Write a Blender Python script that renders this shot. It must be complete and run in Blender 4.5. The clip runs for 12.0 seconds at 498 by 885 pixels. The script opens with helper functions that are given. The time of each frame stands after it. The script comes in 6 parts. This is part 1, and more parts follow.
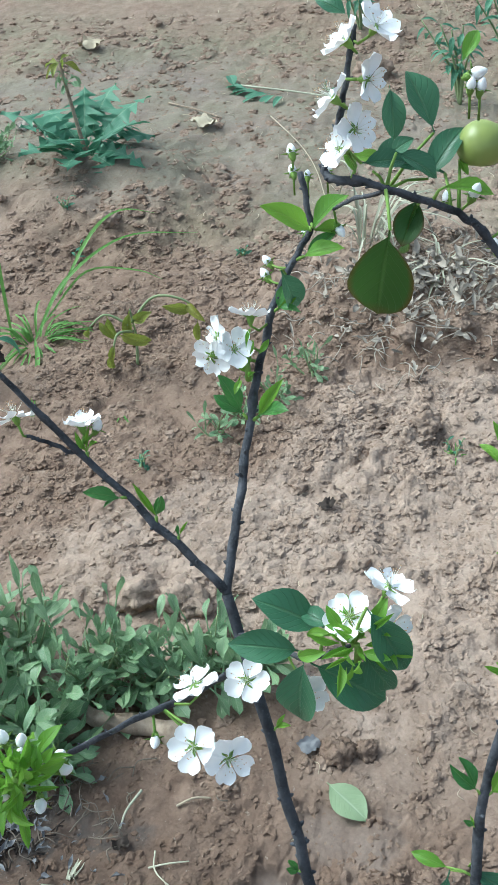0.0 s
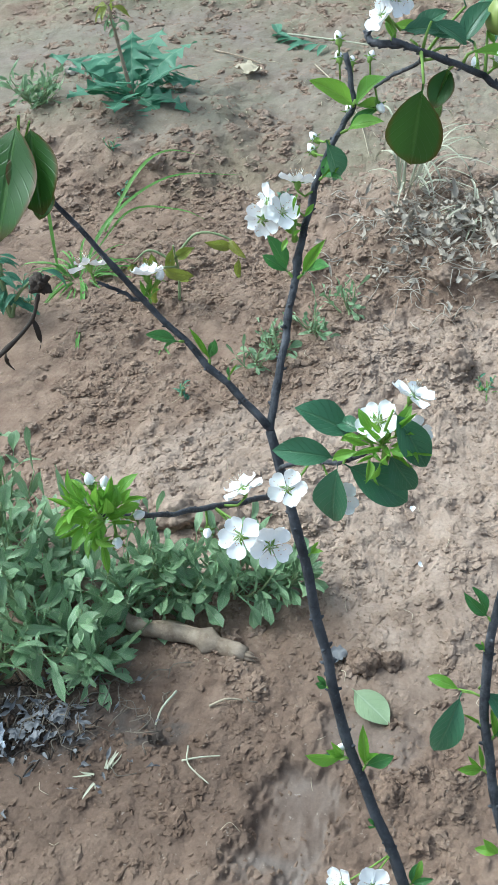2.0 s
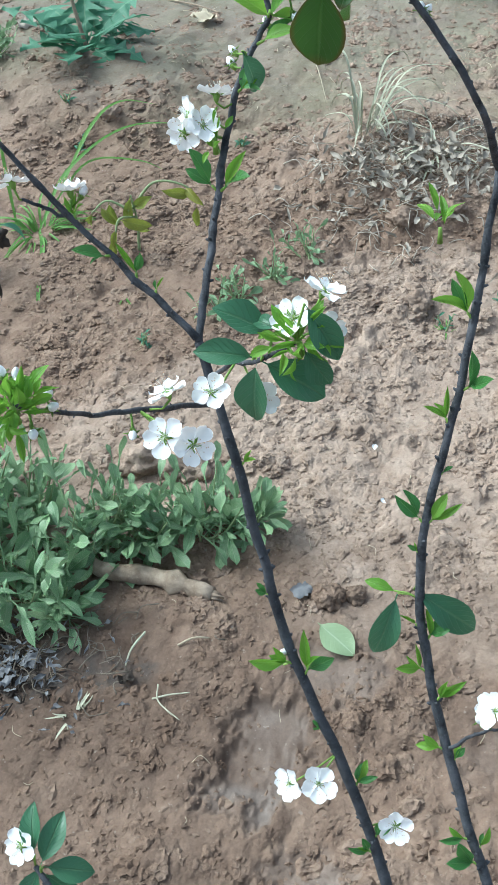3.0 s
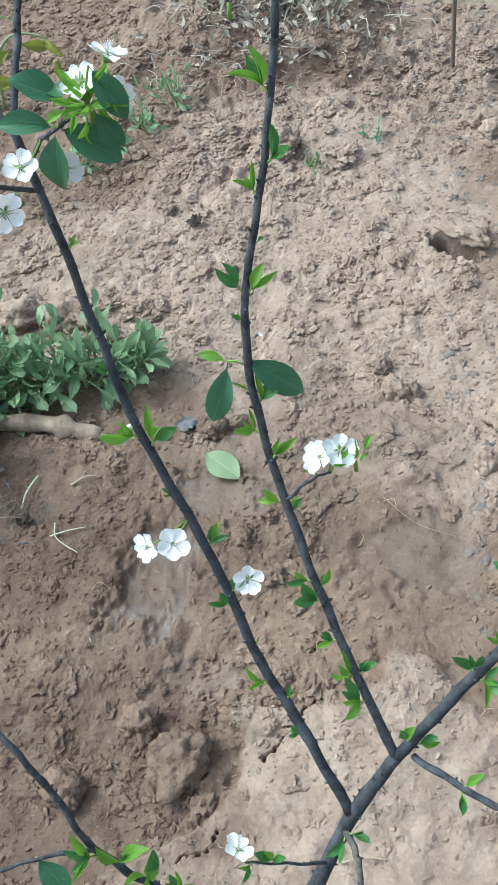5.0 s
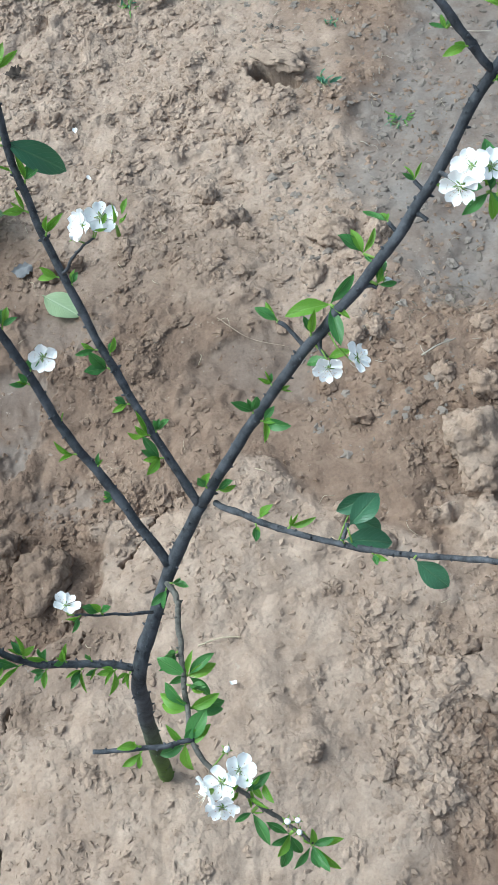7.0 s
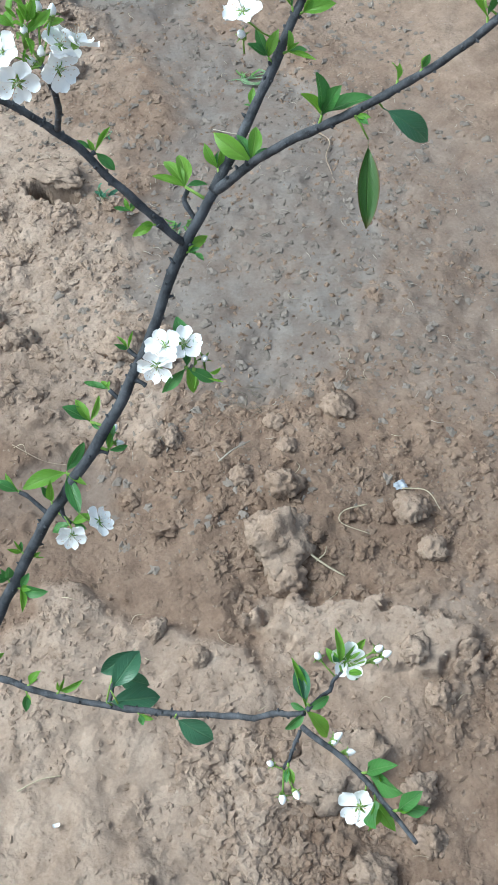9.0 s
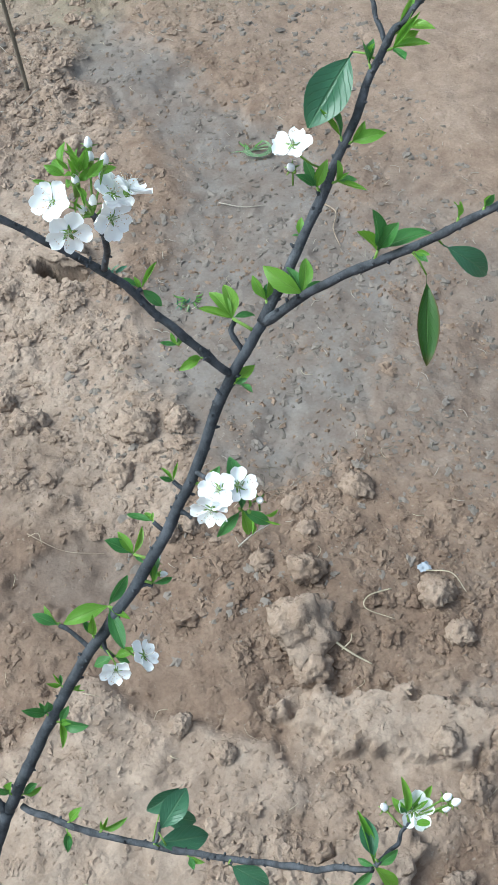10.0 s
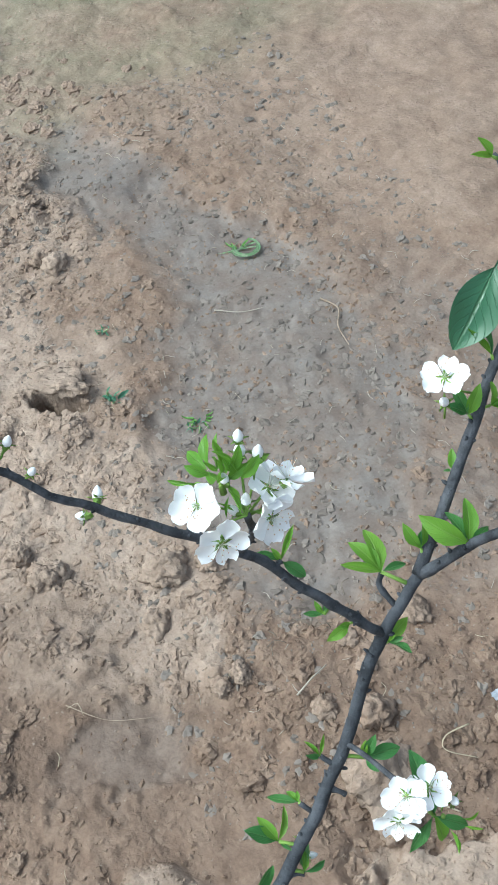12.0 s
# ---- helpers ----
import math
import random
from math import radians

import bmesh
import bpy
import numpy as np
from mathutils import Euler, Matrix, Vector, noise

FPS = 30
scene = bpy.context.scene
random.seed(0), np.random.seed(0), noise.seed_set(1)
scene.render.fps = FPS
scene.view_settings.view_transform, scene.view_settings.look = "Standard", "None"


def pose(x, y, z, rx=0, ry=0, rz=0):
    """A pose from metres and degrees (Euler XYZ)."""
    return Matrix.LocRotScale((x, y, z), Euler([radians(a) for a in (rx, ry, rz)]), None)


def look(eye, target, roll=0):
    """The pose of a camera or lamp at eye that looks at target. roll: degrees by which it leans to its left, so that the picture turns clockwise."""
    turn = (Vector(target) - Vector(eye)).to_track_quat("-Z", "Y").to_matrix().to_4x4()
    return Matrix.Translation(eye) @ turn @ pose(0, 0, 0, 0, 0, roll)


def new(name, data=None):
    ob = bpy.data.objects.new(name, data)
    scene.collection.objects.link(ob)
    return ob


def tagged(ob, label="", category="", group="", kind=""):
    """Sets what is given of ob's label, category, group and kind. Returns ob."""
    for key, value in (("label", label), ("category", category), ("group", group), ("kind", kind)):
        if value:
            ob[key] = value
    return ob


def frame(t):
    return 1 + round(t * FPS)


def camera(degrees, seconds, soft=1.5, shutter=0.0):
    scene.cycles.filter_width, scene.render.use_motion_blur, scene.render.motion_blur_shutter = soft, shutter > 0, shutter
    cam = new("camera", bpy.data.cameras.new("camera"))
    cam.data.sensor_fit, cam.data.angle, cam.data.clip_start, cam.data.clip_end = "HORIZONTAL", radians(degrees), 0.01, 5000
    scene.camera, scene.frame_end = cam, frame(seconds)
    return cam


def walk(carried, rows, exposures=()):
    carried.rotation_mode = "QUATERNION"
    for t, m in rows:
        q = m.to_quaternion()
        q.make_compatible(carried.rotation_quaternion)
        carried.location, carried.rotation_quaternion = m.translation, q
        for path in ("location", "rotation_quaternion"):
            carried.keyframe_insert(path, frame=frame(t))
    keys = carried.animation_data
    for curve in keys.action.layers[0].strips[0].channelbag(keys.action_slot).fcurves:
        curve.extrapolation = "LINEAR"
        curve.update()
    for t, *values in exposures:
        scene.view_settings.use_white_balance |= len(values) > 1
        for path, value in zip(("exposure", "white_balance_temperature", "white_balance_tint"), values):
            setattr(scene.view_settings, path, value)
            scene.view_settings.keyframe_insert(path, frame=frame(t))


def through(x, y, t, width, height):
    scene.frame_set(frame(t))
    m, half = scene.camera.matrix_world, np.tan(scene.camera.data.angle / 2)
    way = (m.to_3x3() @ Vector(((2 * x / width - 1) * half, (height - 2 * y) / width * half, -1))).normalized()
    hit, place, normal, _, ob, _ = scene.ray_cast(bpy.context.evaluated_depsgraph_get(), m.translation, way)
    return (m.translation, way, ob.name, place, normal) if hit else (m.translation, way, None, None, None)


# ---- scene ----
cam = camera(25.8, 12.0)
PATH = [
    (0, (-0.015, -0.049, 1.342), (-0.326, 1.445, 0.05), -6.5),
    (0.5, (-0.039, -0.063, 1.335), (-0.391, 1.417, 0.037), -6.3),
    (1, (-0.029, -0.101, 1.343), (-0.406, 1.372, 0.043), -6.1),
    (1.5, (-0.005, -0.125, 1.349), (-0.391, 1.325, 0.026), -6.7),
    (2, (-0.007, -0.144, 1.34), (-0.376, 1.299, 0.005), -6.7),
    (2.5, (0.005, -0.157, 1.335), (-0.34, 1.273, -0.02), -7.1),
    (3, (0.024, -0.17, 1.325), (-0.304, 1.23, -0.065), -7.9),
    (3.2, (0.028, -0.174, 1.321), (-0.271, 1.214, -0.087), -7.6),
    (4.8, (0.079, -0.241, 1.315), (-0.127, 1.022, -0.223), -9.1),
    (5, (0.084, -0.254, 1.316), (-0.091, 0.994, -0.237), -8.8),
    (5.5, (0.104, -0.281, 1.315), (-0.028, 0.944, -0.261), -9.3),
    (6, (0.107, -0.309, 1.308), (-0.048, 0.845, -0.318), -11.0),
    (6.5, (0.126, -0.342, 1.305), (0.014, 0.749, -0.367), -10.4),
    (7, (0.171, -0.375, 1.309), (0.152, 0.698, -0.379), -9.5),
    (7.5, (0.216, -0.388, 1.315), (0.303, 0.694, -0.365), -7.4),
    (7.7, (0.235, -0.386, 1.318), (0.365, 0.698, -0.358), -6.8),
    (9.3, (0.275, -0.323, 1.36), (0.546, 0.822, -0.258), -4.2),
    (9.5, (0.276, -0.312, 1.366), (0.561, 0.851, -0.236), -3.9),
    (10, (0.255, -0.264, 1.366), (0.54, 0.905, -0.232), -5.2),
    (10.5, (0.217, -0.179, 1.364), (0.514, 1.0, -0.224), -7.3),
    (11, (0.199, -0.119, 1.365), (0.501, 1.066, -0.218), -7.8),
    (11.5, (0.19, -0.086, 1.371), (0.468, 1.14, -0.185), -9.3),
    (12, (0.215, -0.071, 1.368), (0.594, 1.129, -0.186), -8.6),
]
walk(cam, [(t, look(eye, target, roll)) for t, eye, target, roll in PATH], [(0.0, 0.64, 5450, -4.0), (3.0, 0.73, 5450, -4.0), (5.2, 0.71, 5480, -4.0), (6.2, 0.62, 5500, -4.0), (12.0, 0.56, 5540, -4.0)])

# ---- world and light: a bright overcast afternoon ----
SUN_UP, SUN_TURN = radians(50), radians(-72)
world = bpy.data.worlds.new("sky")
scene.world = world
world.use_nodes = True
wn = world.node_tree
sky = wn.nodes.new("ShaderNodeTexSky")
sky.sky_type, sky.sun_disc, sky.sun_elevation, sky.sun_rotation = "NISHITA", False, SUN_UP, SUN_TURN
sky.air_density, sky.dust_density, sky.ozone_density = 1.0, 6.0, 1.0
wn.nodes["Background"].inputs[1].default_value = 0.16
overcast = wn.nodes.new("ShaderNodeHueSaturation")
overcast.inputs["Saturation"].default_value = 0.5
wn.links.new(sky.outputs[0], overcast.inputs["Color"])
wn.links.new(overcast.outputs[0], wn.nodes["Background"].inputs[0])
sun = new("sun", bpy.data.lights.new("sun", "SUN"))
sun.data.energy, sun.data.angle, sun.data.color = 1.2, radians(28), (1.0, 0.97, 0.93)
sun.matrix_world = look((0, 0, 0), (-math.sin(SUN_TURN) * math.cos(SUN_UP), -math.cos(SUN_TURN) * math.cos(SUN_UP), -math.sin(SUN_UP)))


# ---- materials ----
class Mat:
    """Short hands for building a node material."""

    def __init__(self, name):
        self.m = bpy.data.materials.new(name)
        self.m.use_nodes = True
        self.t = self.m.node_tree
        self.b = self.t.nodes["Principled BSDF"]

    def node(self, kind, ins=None, **props):
        n = self.t.nodes.new(kind)
        if "operation" in props:
            n.operation = props["operation"]
        if "blend" in props:
            n.data_type, n.blend_type = "RGBA", props["blend"]
        if "attribute" in props:
            n.attribute_name = props["attribute"]
        if "feature" in props:
            n.feature = props["feature"]
        for k, v in (ins or {}).items():
            self.put(n.inputs[k], v)
        return n

    def put(self, socket, v):
        if isinstance(v, bpy.types.NodeSocket):
            self.t.links.new(v, socket)
        else:
            socket.default_value = v

    def coord(self):
        return self.node("ShaderNodeTexCoord").outputs["Object"]

    def noise(self, scale, detail=4.0, rough=0.55, vec=None):
        n = self.node("ShaderNodeTexNoise", {"Scale": scale, "Detail": detail, "Roughness": rough})
        if vec is not None:
            self.put(n.inputs["Vector"], vec)
        return n.outputs["Fac"]

    def ramp(self, fac, lo, hi):
        return self.node("ShaderNodeMapRange", {"Value": fac, "From Min": lo, "From Max": hi}).outputs[0]

    def mix(self, fac, a, b, blend="MIX"):
        n = self.node("ShaderNodeMix", blend=blend)
        for i, v in ((0, fac), (6, a), (7, b)):
            self.put(n.inputs[i], v if isinstance(v, (bpy.types.NodeSocket, float, int)) else (*v, 1.0))
        return n.outputs[2]

    def math(self, op, a, b=0.0):
        return self.node("ShaderNodeMath", {0: a, 1: b}, operation=op).outputs[0]

    def bump(self, height, dist, strength=1.0, under=None):
        n = self.node("ShaderNodeBump", {"Height": height, "Distance": dist, "Strength": strength})
        if under is not None:
            self.put(n.inputs["Normal"], under)
        return n.outputs[0]

    def done(self, colour, rough, normal=None, spec=0.3):
        self.put(self.b.inputs["Base Color"], colour if isinstance(colour, bpy.types.NodeSocket) else (*colour, 1.0))
        self.put(self.b.inputs["Roughness"], rough)
        self.b.inputs["Specular IOR Level"].default_value = spec
        if normal is not None:
            self.put(self.b.inputs["Normal"], normal)
        return self.m


def soil_material(name, loose=False):
    """Loamy earth: pale and dry, reddish where damp, grey silt where wet."""
    k = Mat(name)
    p = k.node("ShaderNodeNewGeometry").outputs["Position"]
    big, mid, fine = k.noise(5.0, 5.0, 0.6, p), k.noise(28.0, 5.0, 0.6, p), k.noise(190.0, 4.0, 0.65, p)
    grit = k.node("ShaderNodeTexVoronoi", {"Vector": p, "Scale": 230.0}).outputs["Distance"]
    dry = k.mix(k.ramp(mid, 0.3, 0.7), (0.254, 0.186, 0.140), (0.356, 0.276, 0.218))
    damp = k.mix(k.ramp(mid, 0.3, 0.7), (0.150, 0.099, 0.070), (0.232, 0.163, 0.119))
    if loose:
        rnd = k.node("ShaderNodeNewGeometry").outputs["Random Per Island"]
        rnd2 = k.node("ShaderNodeObjectInfo").outputs["Random"]
        dryness = k.node("ShaderNodeAttribute", attribute="dry").outputs["Fac"]
        own = k.math("ADD", k.math("MULTIPLY", k.math("FRACT", k.math("ADD", rnd, rnd2)), 0.5), k.math("MULTIPLY", big, 0.6))
        fac = k.ramp(k.math("ADD", k.math("MULTIPLY", own, 0.7), k.math("MULTIPLY", dryness, 0.65)), 0.2, 1.05)
        col = k.mix(fac, damp, dry)
        col = k.mix(k.math("MULTIPLY", k.node("ShaderNodeAttribute", attribute="moist_shade").outputs["Fac"], 0.85), col, k.mix(k.ramp(mid, 0.3, 0.7), (0.100, 0.066, 0.047), (0.150, 0.103, 0.075)))
        relief = firm = 1.0
    else:
        dryness = k.node("ShaderNodeAttribute", attribute="dry").outputs["Fac"]
        wet = k.node("ShaderNodeAttribute", attribute="wet").outputs["Fac"]
        crumbly = k.node("ShaderNodeAttribute", attribute="crumbly").outputs["Fac"]
        fac = k.ramp(k.math("ADD", dryness, k.math("MULTIPLY", k.math("SUBTRACT", big, 0.5), 0.9)), 0.1, 0.9)
        col = k.mix(fac, damp, dry)
        silt = k.mix(k.ramp(k.noise(14.0, 5.0, 0.65, p), 0.35, 0.65), (0.128, 0.110, 0.098), (0.185, 0.166, 0.152))
        col = k.mix(k.math("MULTIPLY", wet, k.math("ADD", 0.52, k.math("MULTIPLY", k.ramp(k.noise(7.0, 5.0, 0.7, p), 0.36, 0.62), 0.42))), col, silt)
        col = k.mix(k.math("MULTIPLY", k.node("ShaderNodeAttribute", attribute="algae").outputs["Fac"], k.ramp(big, 0.3, 0.6)), col, k.mix(k.ramp(mid, 0.3, 0.7), (0.128, 0.118, 0.072), (0.205, 0.190, 0.125)))
        # dark wet earth, spread wider so its colour also holds shade under the weeds
        col = k.mix(k.math("MULTIPLY", k.node("ShaderNodeAttribute", attribute="moist_shade").outputs["Fac"], k.ramp(big, 0.1, 0.42)), col, k.mix(k.ramp(mid, 0.3, 0.7), (0.094, 0.062, 0.044), (0.140, 0.096, 0.070)))
        scorched = k.math("MULTIPLY", k.node("ShaderNodeAttribute", attribute="ash").outputs["Fac"], k.ramp(k.noise(40.0, 4.0, 0.6, p), 0.25, 0.6))
        col = k.mix(scorched, col, (0.070, 0.060, 0.054))
        # the silt lies smooth, trodden earth is rougher, crumbly earth roughest
        patchy = k.ramp(k.noise(9.0, 4.0, 0.65, p), 0.38, 0.66)
        firm = k.math("SUBTRACT", 1.0, k.math("MULTIPLY", wet, 0.8))
        relief = k.math("MULTIPLY", firm, k.ramp(k.math("ADD", crumbly, k.math("MULTIPLY", patchy, 0.60)), -0.50, 1.0))
    col = k.mix(0.30, col, k.mix(k.ramp(fine, 0.3, 0.7), (0.25, 0.25, 0.25), (0.75, 0.75, 0.75)), "SOFT_LIGHT")
    speck = k.ramp(k.noise(75.0, 3.0, 0.7, p), 0.66, 0.74)
    col = k.mix(k.math("MULTIPLY", speck, 0.40), col, (0.095, 0.068, 0.050))
    pale = k.ramp(k.noise(120.0, 2.0, 0.6, k.node("ShaderNodeVectorMath", {0: p, 1: (3.1, 5.7, 0.0)}, operation="ADD").outputs[0]), 0.68, 0.74)
    col = k.mix(k.math("MULTIPLY", pale, 0.35), col, (0.36, 0.32, 0.27))
    bent = k.node("ShaderNodeVectorMath", {0: p, 1: k.node("ShaderNodeVectorMath", {0: k.node("ShaderNodeTexNoise", {"Vector": p, "Scale": 45.0, "Detail": 2.0}).outputs["Color"], 1: (0.008, 0.008, 0.008)}, operation="MULTIPLY").outputs[0]}, operation="ADD").outputs[0]

    def nodules(scale):
        """Rounded lumps packed side by side."""
        d = k.node("ShaderNodeTexVoronoi", {"Vector": bent, "Scale": scale}).outputs["Distance"]
        return k.math("SUBTRACT", 1.0, k.math("MULTIPLY", d, d))

    crumb = k.math("MULTIPLY", k.math("ADD", k.math("MULTIPLY", nodules(62.0), 0.65), k.math("MULTIPLY", nodules(150.0), 0.35)), k.math("MULTIPLY", relief, k.ramp(k.noise(16.0, 3.0, 0.6, p), 0.36, 0.6)))
    n0 = k.bump(crumb, 0.007, 0.8)
    n1 = k.bump(k.math("MULTIPLY", k.noise(50.0, 5.0, 0.6, p), relief), 0.006, 0.6, n0)
    n2 = k.bump(k.math("MULTIPLY", fine, k.math("ADD", k.math("MULTIPLY", relief, 0.75), 0.2)), 0.0026, 0.75, n1)
    n3 = k.bump(k.math("MULTIPLY", grit, firm), 0.0009, 0.4, n2)
    if loose:
        return k.done(col, 0.92, n3, 0.12)
    rough = k.mix(wet, (0.93, 0.93, 0.93), (0.55, 0.55, 0.55))
    return k.done(col, rough, n3, 0.3)


def leaf_material(name, low, high, vein, gloss=0.45, through=0.35, spots=None, rim=None, veins=0.18):
    """A leaf with midrib and side veins, thin enough to let light through."""
    k = Mat(name)
    uv = k.node("ShaderNodeUVMap").outputs[0]
    sep = k.node("ShaderNodeSeparateXYZ", {0: uv})
    u, v = sep.outputs[0], sep.outputs[1]
    off = k.math("ABSOLUTE", k.math("SUBTRACT", v, 0.5))
    rib = k.ramp(off, 0.045, 0.012)
    side = k.ramp(k.math("ABSOLUTE", k.math("SUBTRACT", k.math("FRACT", k.math("MULTIPLY", k.math("SUBTRACT", u, k.math("MULTIPLY", off, 0.7)), 8.0)), 0.5)), 0.09, 0.02)
    rnd = k.node("ShaderNodeObjectInfo").outputs["Random"]
    mott = k.noise(140.0, 3.0, 0.6, k.coord())
    col = k.mix(k.math("MULTIPLY", k.math("ADD", rnd, mott), 0.5), low, high)
    col = k.mix(k.math("MULTIPLY", k.math("MAXIMUM", rib, k.math("MULTIPLY", side, veins)), 0.5), col, vein)
    if spots:
        col = k.mix(k.ramp(k.noise(90.0, 4.0, 0.7, k.coord()), 0.5, 0.62), col, spots)
    if rim:
        col = k.mix(k.math("MULTIPLY", k.ramp(k.math("MAXIMUM", k.math("MULTIPLY", off, 2.0), k.math("MULTIPLY", u, 0.95)), 0.80, 0.98), 0.8), col, rim)
    nrm = k.bump(k.math("ADD", k.math("MULTIPLY", side, -3.0 * veins), k.math("MULTIPLY", rib, -1.0)), 0.0008, 0.7)
    k.done(col, gloss, nrm, 0.4)
    tr = k.node("ShaderNodeBsdfTranslucent", {"Color": k.mix(0.6, col, high)})
    mix = k.node("ShaderNodeMixShader", {0: through, 1: k.b.outputs[0], 2: tr.outputs[0]})
    k.t.links.new(mix.outputs[0], k.t.nodes["Material Output"].inputs[0])
    return k.m


def bark_material(name, low, high, scale=1.0, moss=None):
    k = Mat(name)
    p = k.coord()
    a, b = k.noise(60.0 * scale, 4.0, 0.6, p), k.noise(420.0 * scale, 3.0, 0.6, p)
    col = k.mix(k.ramp(a, 0.3, 0.72), low, high)
    lent = k.ramp(k.node("ShaderNodeTexVoronoi", {"Vector": p, "Scale": 260.0 * scale}).outputs["Distance"], 0.22, 0.1)
    col = k.mix(k.math("MULTIPLY", lent, 0.5), col, high)
    if moss:
        z = k.node("ShaderNodeSeparateXYZ", {0: p}).outputs[2]
        col = k.mix(k.math("MULTIPLY", k.ramp(z, 0.26, 0.08), k.ramp(a, 0.28, 0.46)), col, moss)
    nrm = k.bump(b, 0.0012, 0.7, k.bump(a, 0.002, 0.6))
    return k.done(col, 0.78, nrm, 0.22)


def plain_material(name, low, high, rough, scale=120.0, spec=0.3, through=0.0, bump=0.0006):
    k = Mat(name)
    p = k.coord()
    n = k.noise(scale, 4.0, 0.6, p)
    rnd = k.node("ShaderNodeObjectInfo").outputs["Random"]
    isl = k.node("ShaderNodeNewGeometry").outputs["Random Per Island"]
    f = k.math("MULTIPLY", k.math("ADD", k.math("ADD", rnd, isl), n), 0.34)
    col = k.mix(f, low, high)
    k.done(col, rough, k.bump(n, bump, 0.6), spec)
    if through:
        tr = k.node("ShaderNodeBsdfTranslucent", {"Color": col})
        mix = k.node("ShaderNodeMixShader", {0: through, 1: k.b.outputs[0], 2: tr.outputs[0]})
        k.t.links.new(mix.outputs[0], k.t.nodes["Material Output"].inputs[0])
    return k.m


SOIL = soil_material("soil")
CLOD = soil_material("clod_soil", loose=True)
BARK = bark_material("plum_bark", (0.017, 0.019, 0.023), (0.090, 0.096, 0.110), moss=(0.085, 0.130, 0.030))
SHOOT = bark_material("shoot_bark", (0.05, 0.05, 0.045), (0.16, 0.15, 0.135), 1.6)
TWIG = bark_material("twig_bark", (0.020, 0.022, 0.026), (0.108, 0.113, 0.128), 1.6)
YOUNG = leaf_material("young_leaf", (0.095, 0.27, 0.028), (0.25, 0.46, 0.058), (0.30, 0.48, 0.12), 0.4, 0.42)
FRESH = leaf_material("fresh_leaf", (0.045, 0.165, 0.045), (0.105, 0.265, 0.065), (0.20, 0.36, 0.13), 0.34, 0.32)
MATURE = leaf_material("mature_leaf", (0.040, 0.128, 0.066), (0.085, 0.205, 0.108), (0.16, 0.28, 0.15), 0.30, 0.26)
OLD = leaf_material("old_leaf", (0.022, 0.075, 0.014), (0.055, 0.135, 0.022), (0.10, 0.19, 0.05), 0.36, 0.3, rim=(0.11, 0.035, 0.012), veins=0.06)
YELLOWED = leaf_material("yellowed_leaf", (0.30, 0.29, 0.04), (0.20, 0.28, 0.05), (0.40, 0.40, 0.12), 0.5, 0.35, spots=(0.13, 0.085, 0.03))
FALLEN = leaf_material("fallen_leaf", (0.22, 0.31, 0.16), (0.33, 0.41, 0.25), (0.44, 0.52, 0.36), 0.5, 0.25)
WEED = leaf_material("weed_leaf", (0.080, 0.205, 0.080), (0.265, 0.400, 0.200), (0.40, 0.50, 0.32), 0.42, 0.25, spots=(0.34, 0.37, 0.26))
THISTLE = leaf_material("thistle_leaf", (0.045, 0.150, 0.085), (0.115, 0.280, 0.165), (0.22, 0.36, 0.22), 0.5, 0.25)
GRASS = leaf_material("grass_blade", (0.085, 0.23, 0.035), (0.20, 0.38, 0.09), (0.24, 0.42, 0.13), 0.45, 0.35)
PETAL = plain_material("petal", (0.92, 0.92, 0.92), (0.94, 0.94, 0.94), 0.5, 300.0, 0.4, 0.12, 0.0001)
STAMEN = plain_material("stamen_filament", (0.80, 0.82, 0.68), (0.86, 0.86, 0.78), 0.5)
ANTHER = plain_material("anther", (0.40, 0.21, 0.11), (0.60, 0.40, 0.20), 0.6)
CALYX = plain_material("calyx", (0.16, 0.30, 0.05), (0.30, 0.44, 0.10), 0.5, 200.0, 0.3, 0.2)
STALK = plain_material("weed_stalk", (0.16, 0.23, 0.10), (0.28, 0.33, 0.17), 0.55)
STRAW = plain_material("dry_straw", (0.28, 0.23, 0.15), (0.48, 0.42, 0.31), 0.65)
PALE_STRAW = plain_material("pale_straw", (0.30, 0.31, 0.21), (0.50, 0.49, 0.38), 0.65)
MULCH = plain_material("withered_mulch", (0.19, 0.165, 0.135), (0.46, 0.41, 0.34), 0.85)
ROTTED = plain_material("rotted_stems", (0.050, 0.042, 0.034), (0.21, 0.175, 0.135), 0.85)
SILT_GRAIN = plain_material("silt_grain", (0.095, 0.078, 0.066), (0.30, 0.255, 0.220), 0.88)
WOOD = bark_material("dry_wood", (0.20, 0.145, 0.10), (0.42, 0.34, 0.26), 0.8)
CHAR = plain_material("blackened_stalk", (0.018, 0.013, 0.010), (0.06, 0.045, 0.035), 0.8)
ASH = plain_material("dark_ash", (0.07, 0.072, 0.076), (0.30, 0.30, 0.31), 0.9)
FOIL = plain_material("plastic_film", (0.30, 0.34, 0.40), (0.55, 0.58, 0.64), 0.35, 60.0, 0.5, 0.2)
FRUIT = plain_material("green_fruit", (0.20, 0.26, 0.055), (0.29, 0.34, 0.09), 0.35, 40.0, 0.5)


